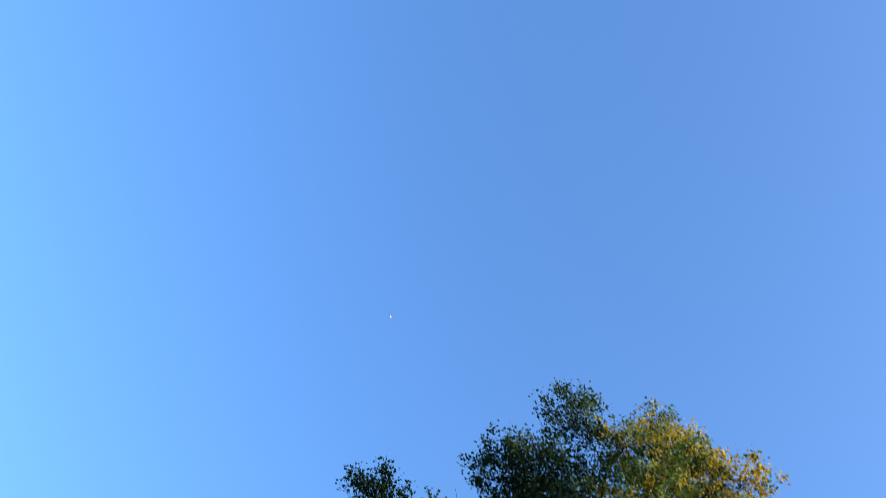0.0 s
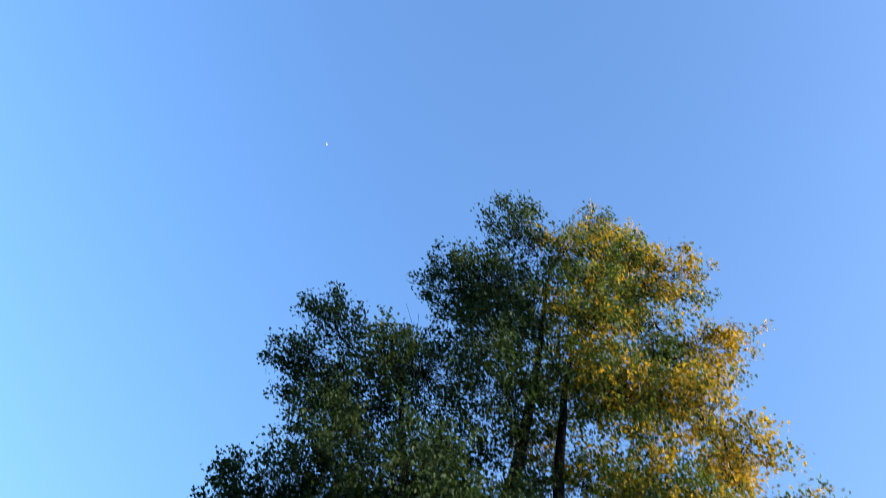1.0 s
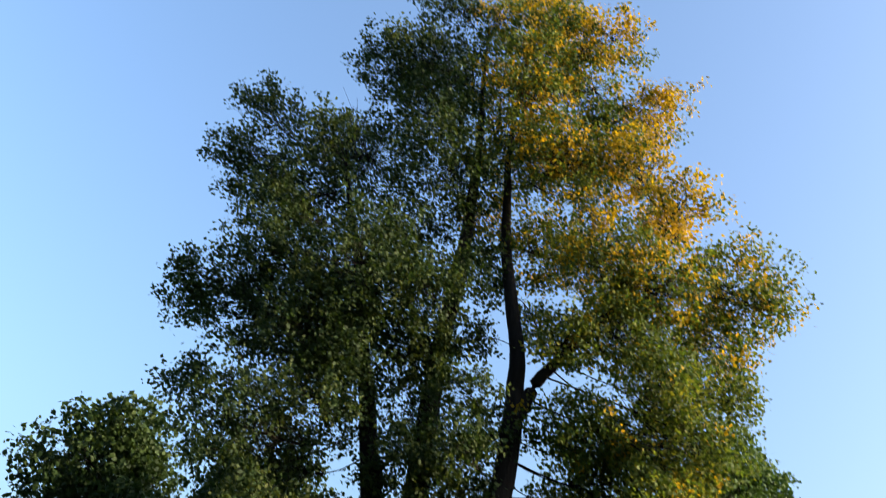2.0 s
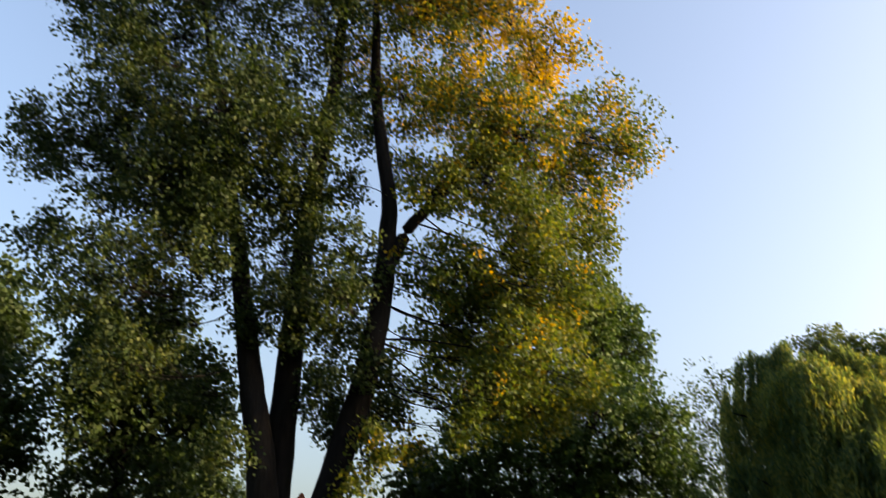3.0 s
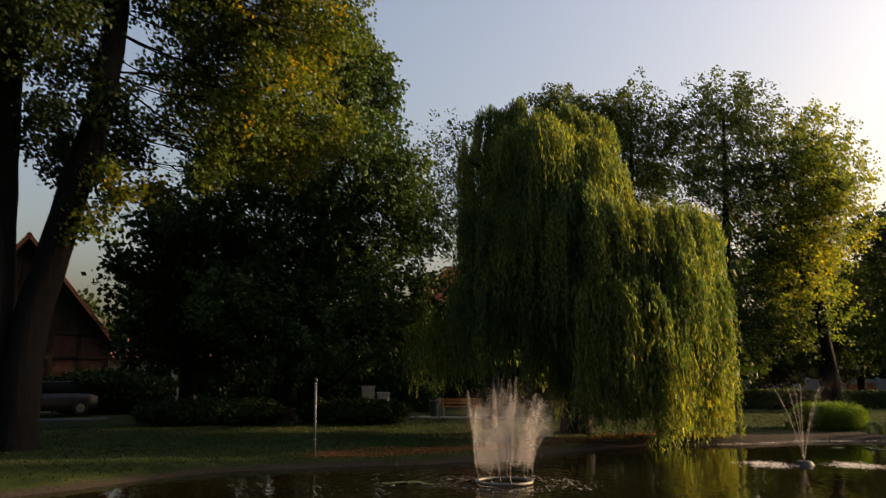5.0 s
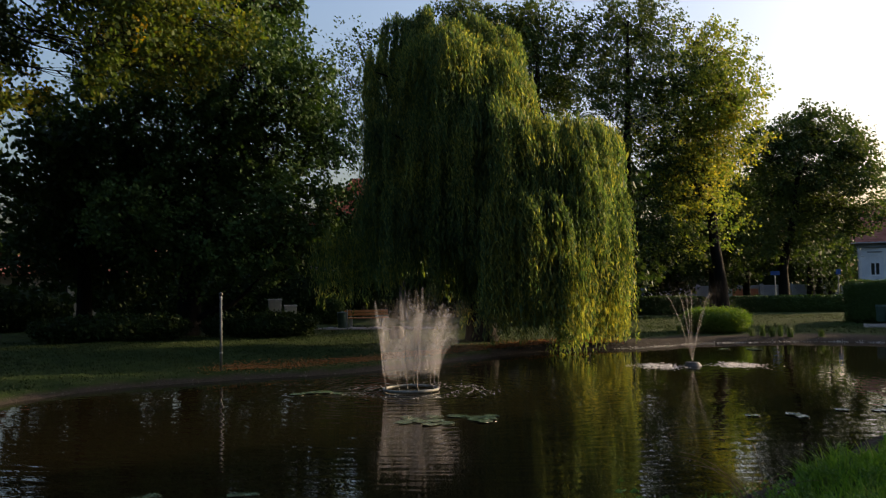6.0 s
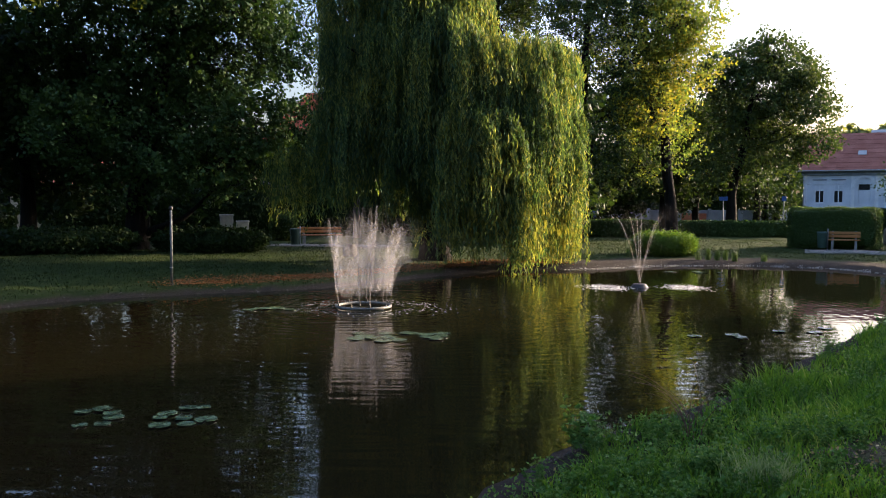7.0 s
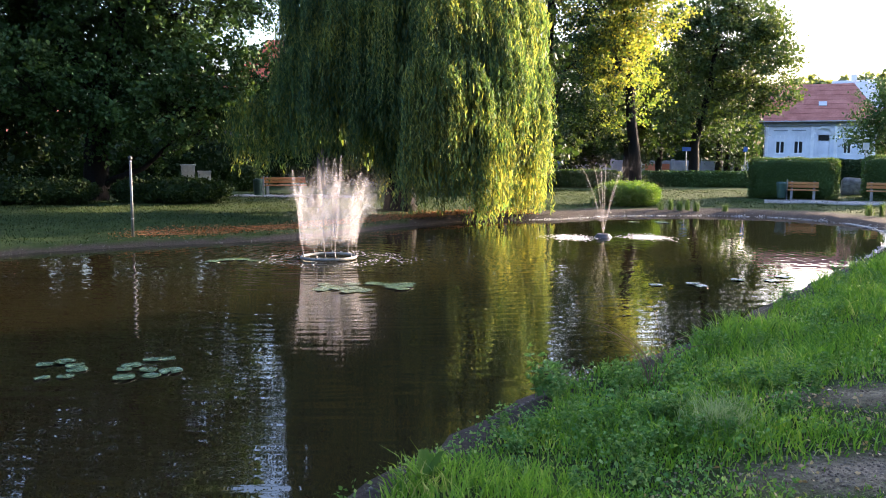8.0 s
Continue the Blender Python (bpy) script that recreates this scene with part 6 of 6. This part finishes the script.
def plain_house(name, bearing, dist, wide, deep, eaves, ridge, wall, tile, label, hip=1.5, turn=0.0, chimney=True):
    x, y = dist * math.sin(radians(bearing)), dist * math.cos(radians(bearing))
    root = thing(name, pose(x, y, ground_at(x, y), 0, 0, -bearing + turn), label, "house")
    h = wide / 2
    holes = [(k * 2.4 - 0.5, k * 2.4 + 0.5, 1.2, 2.7) for k in range(-int((h - 1) / 2.4), int((h - 1) / 2.4) + 1)]
    wall_with_holes(root, -h, h, -0.2, eaves, 0, 0.35, holes, wall)
    for a, b, z0, z1 in holes:
        p = part("window", cuboid(a, b, 0.1, 0.16, z0, z1), GLASS, root)
        part("frame", cuboid((a + b) / 2 - 0.04, (a + b) / 2 + 0.04, 0.06, 0.1, z0, z1), TRIM_WHITE, p)
    for x0, x1, y0, y1 in ((-h, -h + 0.35, 0.35, deep), (h - 0.35, h, 0.35, deep), (-h + 0.35, h - 0.35, deep - 0.35, deep)):
        part("wall", cuboid(x0, x1, y0, y1, -0.2, eaves), wall, root)
    o = 0.5
    A, B, C, D = (-h - o, -o, eaves), (h + o, -o, eaves), (h - hip, deep / 2, ridge), (-h + hip, deep / 2, ridge)
    E, F = (-h - o, deep + o, eaves), (h + o, deep + o, eaves)
    bm = slab(bmesh.new(), [A, B, C, D], 0.15)
    slab(bm, [F, E, D, C], 0.15)
    slab(bm, [B, F, C], 0.15)
    slab(bm, [E, A, D], 0.15)
    part("roof", bm, tile, root)
    tile_rows(root, [A, B, C, D], 12, tile)
    if chimney:
        bm = cuboid(-0.35, 0.35, deep / 2 - 0.3, deep / 2 + 0.3, ridge - 0.4, ridge + 0.7, bevel=0.02)
        box(bm, -0.42, 0.42, deep / 2 - 0.37, deep / 2 + 0.37, ridge + 0.7, ridge + 0.8, bevel=0.01)
        part("chimney", bm, TRIM_WHITE, root)


plain_house("house", -11.0, 55.0, 8.0, 8.0, 5.2, 9.5, BEIGE, TILE_BRIGHT, "house with a bright red tiled roof behind the trees", hip=3.2, chimney=False)
plain_house("house", 26.2, 116.0, 6.0, 9.0, 7.6, 11.6, BEIGE, ROOF_PALE, "house with a pale grey roof behind the blue one", hip=0.5)
plain_house("house", -28.5, 62.0, 12.0, 8.0, 3.0, 5.0, BEIGE, TILE_RED, "low beige house seen through the trees")


def barn():
    b, d = -39.2, 45.0
    x, y = d * math.sin(radians(b)), d * math.cos(radians(b))
    root = thing("barn", pose(x, y, ground_at(x, y), 0, 0, -b), "timber-framed barn with brick infill and a red roof", "barn")
    h, e, r = 3.9, 3.9, 8.7
    xs = [-3.9, -2.6, -1.3, 0.0, 1.3, 2.6, 3.9]
    zs = [0.3, 1.45, 2.7, 3.9]
    for x0, x1 in zip(xs, xs[1:]):
        for k, (z0, z1) in enumerate(zip(zs, zs[1:])):
            m = PANEL if k == 0 else BRICK
            if x0 < -2.7:
                m = LOAM
            part("infill_panel", cuboid(x0 + 0.09, x1 - 0.09, 0.06, 0.2, z0 + 0.08, z1 - 0.08), m, root)
    for px in xs:
        part("post", cuboid(px - 0.09, px + 0.09, 0.0, 0.22, 0.1, e, bevel=0.01), TIMBER, root)
    for z in zs:
        part("rail", cuboid(-h - 0.09, h + 0.09, -0.004, 0.21, z - 0.08, z + 0.08, bevel=0.01), TIMBER, root)
    bm = bmesh.new()
    slab(bm, [(-h, 0.1, e), (h, 0.1, e), (0, 0.1, r)], 0.15)
    part("gable", bm, TIMBER, root, "dark boarded gable")
    for k in range(17):
        px = -3.6 + 0.45 * k
        top = e + (r - e) * (1 - abs(px) / h) - 0.15
        if top > e + 0.2:
            part("board", cuboid(px - 0.2, px + 0.2, 0.04, 0.095, e + 0.02, top), TIMBER, root)
    part("plinth", cuboid(-h - 0.1, h + 0.1, 0.0, 0.3, -0.2, 0.22), CONCRETE, root)
    for sx in (-1, 1):
        part("side_wall", cuboid(min(sx * h, sx * (h - 0.3)), max(sx * h, sx * (h - 0.3)), 0.24, 14, -0.2, e), BRICK, root)
        o = 0.6
        k = (r - e) / h
        lo, hi = (sx * (h + o), -0.5, e - o * k), (0, -0.5, r + 0.1)
        pts = [lo, (sx * (h + o), 14.5, e - o * k), (0, 14.5, r + 0.1), hi]
        part("roof", slab(bmesh.new(), pts if sx > 0 else pts[::-1], 0.18), TILE_OLD, root)
    part("back_wall", cuboid(-h + 0.3, h - 0.3, 13.7, 14, -0.2, e), BRICK, root)
    # lower wing
    part("wing_wall", cuboid(-14, -4.3, 1.0, 1.3, -0.2, 3.4), PANEL, root)
    part("wing_wall", cuboid(-14, -4.3, 6.7, 7.0, -0.2, 3.4), PANEL, root)
    part("wing_roof", slab(bmesh.new(), [(-14.4, 0.4, 3.3), (-3.0, 0.4, 3.3), (-3.0, 4, 6.8), (-14.4, 4, 6.8)], 0.18), TILE_OLD, root)
    part("wing_roof", slab(bmesh.new(), [(-3.0, 7.6, 3.3), (-14.4, 7.6, 3.3), (-14.4, 4, 6.8), (-3.0, 4, 6.8)], 0.18), TILE_OLD, root)


barn()
path_strip("lane_barn", -58.0, -34.0, 36.0, 37.0, 2.2, "worn grey lane in front of the barn", ASPHALT)

FENCE = rough_mat("grey_concrete_fence", (0.36, 0.36, 0.40), (0.52, 0.52, 0.56), 2, 30, 0.9, 0.2, 0.006)
BANNER = rough_mat("orange_banner", (0.55, 0.16, 0.08), (0.68, 0.22, 0.11), 3, 30, 0.7, 0.1, 0.003)


def street_fence():
    d = 72.0
    root = thing("street_fence", pose(0, d, ground_at(0, d)), "pale grey concrete panel fence along the street", "fence")
    for k in range(10):
        x = 7.0 + 2.55 * k
        yy = -0.045 * (x - 7) - 0.4
        part("post", cuboid(x - 0.13, x + 0.13, yy - 0.13, yy + 0.13, -0.1, 1.5, bevel=0.02), FENCE, root)
        if k < 9:
            p = part("panel", cuboid(x + 0.13, x + 2.42, yy - 0.06, yy + 0.03, 0.05, 1.38, bevel=0.01), FENCE, root)
            for j in range(5):
                part("picket", cuboid(x + 0.3 + 0.44 * j, x + 0.52 + 0.44 * j, yy - 0.09, yy - 0.062, 0.15, 1.3), FENCE, p)
            if k == 4:
                part("banner", cuboid(x + 0.2, x + 2.3, yy - 0.13, yy - 0.1, 0.25, 1.1), BANNER, p, "orange banner tied to the fence")


street_fence()


# ---- parked cars ----
def car_paint(name, c):
    m, n, l, p = shader(name)
    p.inputs["Base Color"].default_value, p.inputs["Roughness"].default_value, p.inputs["Metallic"].default_value = (*c, 1), 0.55, 0.0
    p.inputs["Coat Weight"].default_value = 0.1
    return m


def parked_car(bearing, dist, turn, paint, label):
    x, y = dist * math.sin(radians(bearing)), dist * math.cos(radians(bearing))
    root = thing("parked_car", pose(x, y, ground_at(x, y) + 0.05, 0, 0, -bearing + turn), label, "car")

    def loft(rings):
        bm = bmesh.new()
        rows = [[bm.verts.new(p) for p in ring] for ring in rings]
        for a, b in zip(rows, rows[1:]):
            for i in range(len(a)):
                j = (i + 1) % len(a)
                bm.faces.new((a[i], a[j], b[j], b[i]))
        bm.faces.new(rows[0][::-1])
        bm.faces.new(rows[-1])
        bmesh.ops.recalc_face_normals(bm, faces=bm.faces[:])
        bmesh.ops.bevel(bm, geom=bm.edges[:], offset=0.04, segments=2, affect="EDGES")
        return bm

    def ring(px, half, low, high):
        return [(px, -half, low), (px, half, low), (px, half * 1.02, (low + high) / 2), (px, half * 0.94, high), (px, -half * 0.94, high), (px, -half * 1.02, (low + high) / 2)]

    part("body", loft([ring(-2.05, 0.72, 0.35, 0.72), ring(-1.7, 0.84, 0.22, 0.9), ring(-0.8, 0.87, 0.2, 0.95), ring(0.8, 0.87, 0.2, 0.95), ring(1.6, 0.84, 0.22, 0.93), ring(2.0, 0.74, 0.36, 0.8)]), paint, root, smooth=True)
    cab = part("cabin", loft([ring(-1.15, 0.76, 0.93, 0.97), ring(-0.5, 0.68, 0.94, 1.42), ring(0.9, 0.67, 0.94, 1.44), ring(1.75, 0.74, 0.92, 0.98)]), GLASS, root, "dark car windows")
    part("roof_panel", cuboid(-0.5, 0.95, -0.6, 0.6, 1.43, 1.47, bevel=0.018), paint, cab)
    for wx in (-1.28, 1.25):
        for wy in (-0.8, 0.8):
            bm = bmesh.new()
            bmesh.ops.create_cone(bm, cap_ends=True, segments=20, radius1=0.31, radius2=0.31, depth=0.2, matrix=pose(wx, wy, 0.31, 90))
            bmesh.ops.bevel(bm, geom=[e for e in bm.edges if len(e.link_faces) == 2 and e.calc_face_angle() > 1], offset=0.03, segments=2, affect="EDGES")
            w = part("wheel", bm, BLACK, root)
            bm = bmesh.new()
            bmesh.ops.create_cone(bm, cap_ends=True, segments=12, radius1=0.19, radius2=0.17, depth=0.03, matrix=pose(wx, wy + math.copysign(0.11, wy), 0.31, 90))
            part("rim", bm, STEEL, w)
    for sy in (-0.6, 0.6):
        part("headlight", cuboid(-2.03, -1.9, sy - 0.15, sy + 0.15, 0.62, 0.74, bevel=0.03), TRIM_WHITE, root)
        part("tail_light", cuboid(1.92, 2.0, sy - 0.1, sy + 0.1, 0.62, 0.8, bevel=0.02), BANNER, root)


parked_car(8.2, 69.0, 62, car_paint("silver_blue_paint", (0.04, 0.055, 0.085)), "silver-blue car parked beside the street")
parked_car(-37.6, 40.5, 10, car_paint("black_paint", (0.02, 0.02, 0.025)), "black car parked in front of the barn")

# ---- the moon ----
bm = bmesh.new()
bmesh.ops.create_uvsphere(bm, u_segments=24, v_segments=16, radius=7.5)
bm.normal_update()
bmesh.ops.delete(bm, geom=[q for q in bm.faces if q.normal.dot(sun_way) < 0.05], context="FACES")  # the half in the sun
a, e = radians(-69.8), radians(51.95)
ob = part("moon", bm, rough_mat("moon_rock", (0.3, 0.3, 0.3), (0.5, 0.5, 0.5), 0.08, 0.4, 1.0, 0.1, 0.1), smooth=True)
ob.matrix_world = pose(4000 * math.cos(e) * math.sin(a), 4000 * math.cos(e) * math.cos(a), 4000 * math.sin(e))
tagged(ob, "small pale daytime moon in the clear sky", "moon", kind="structure")
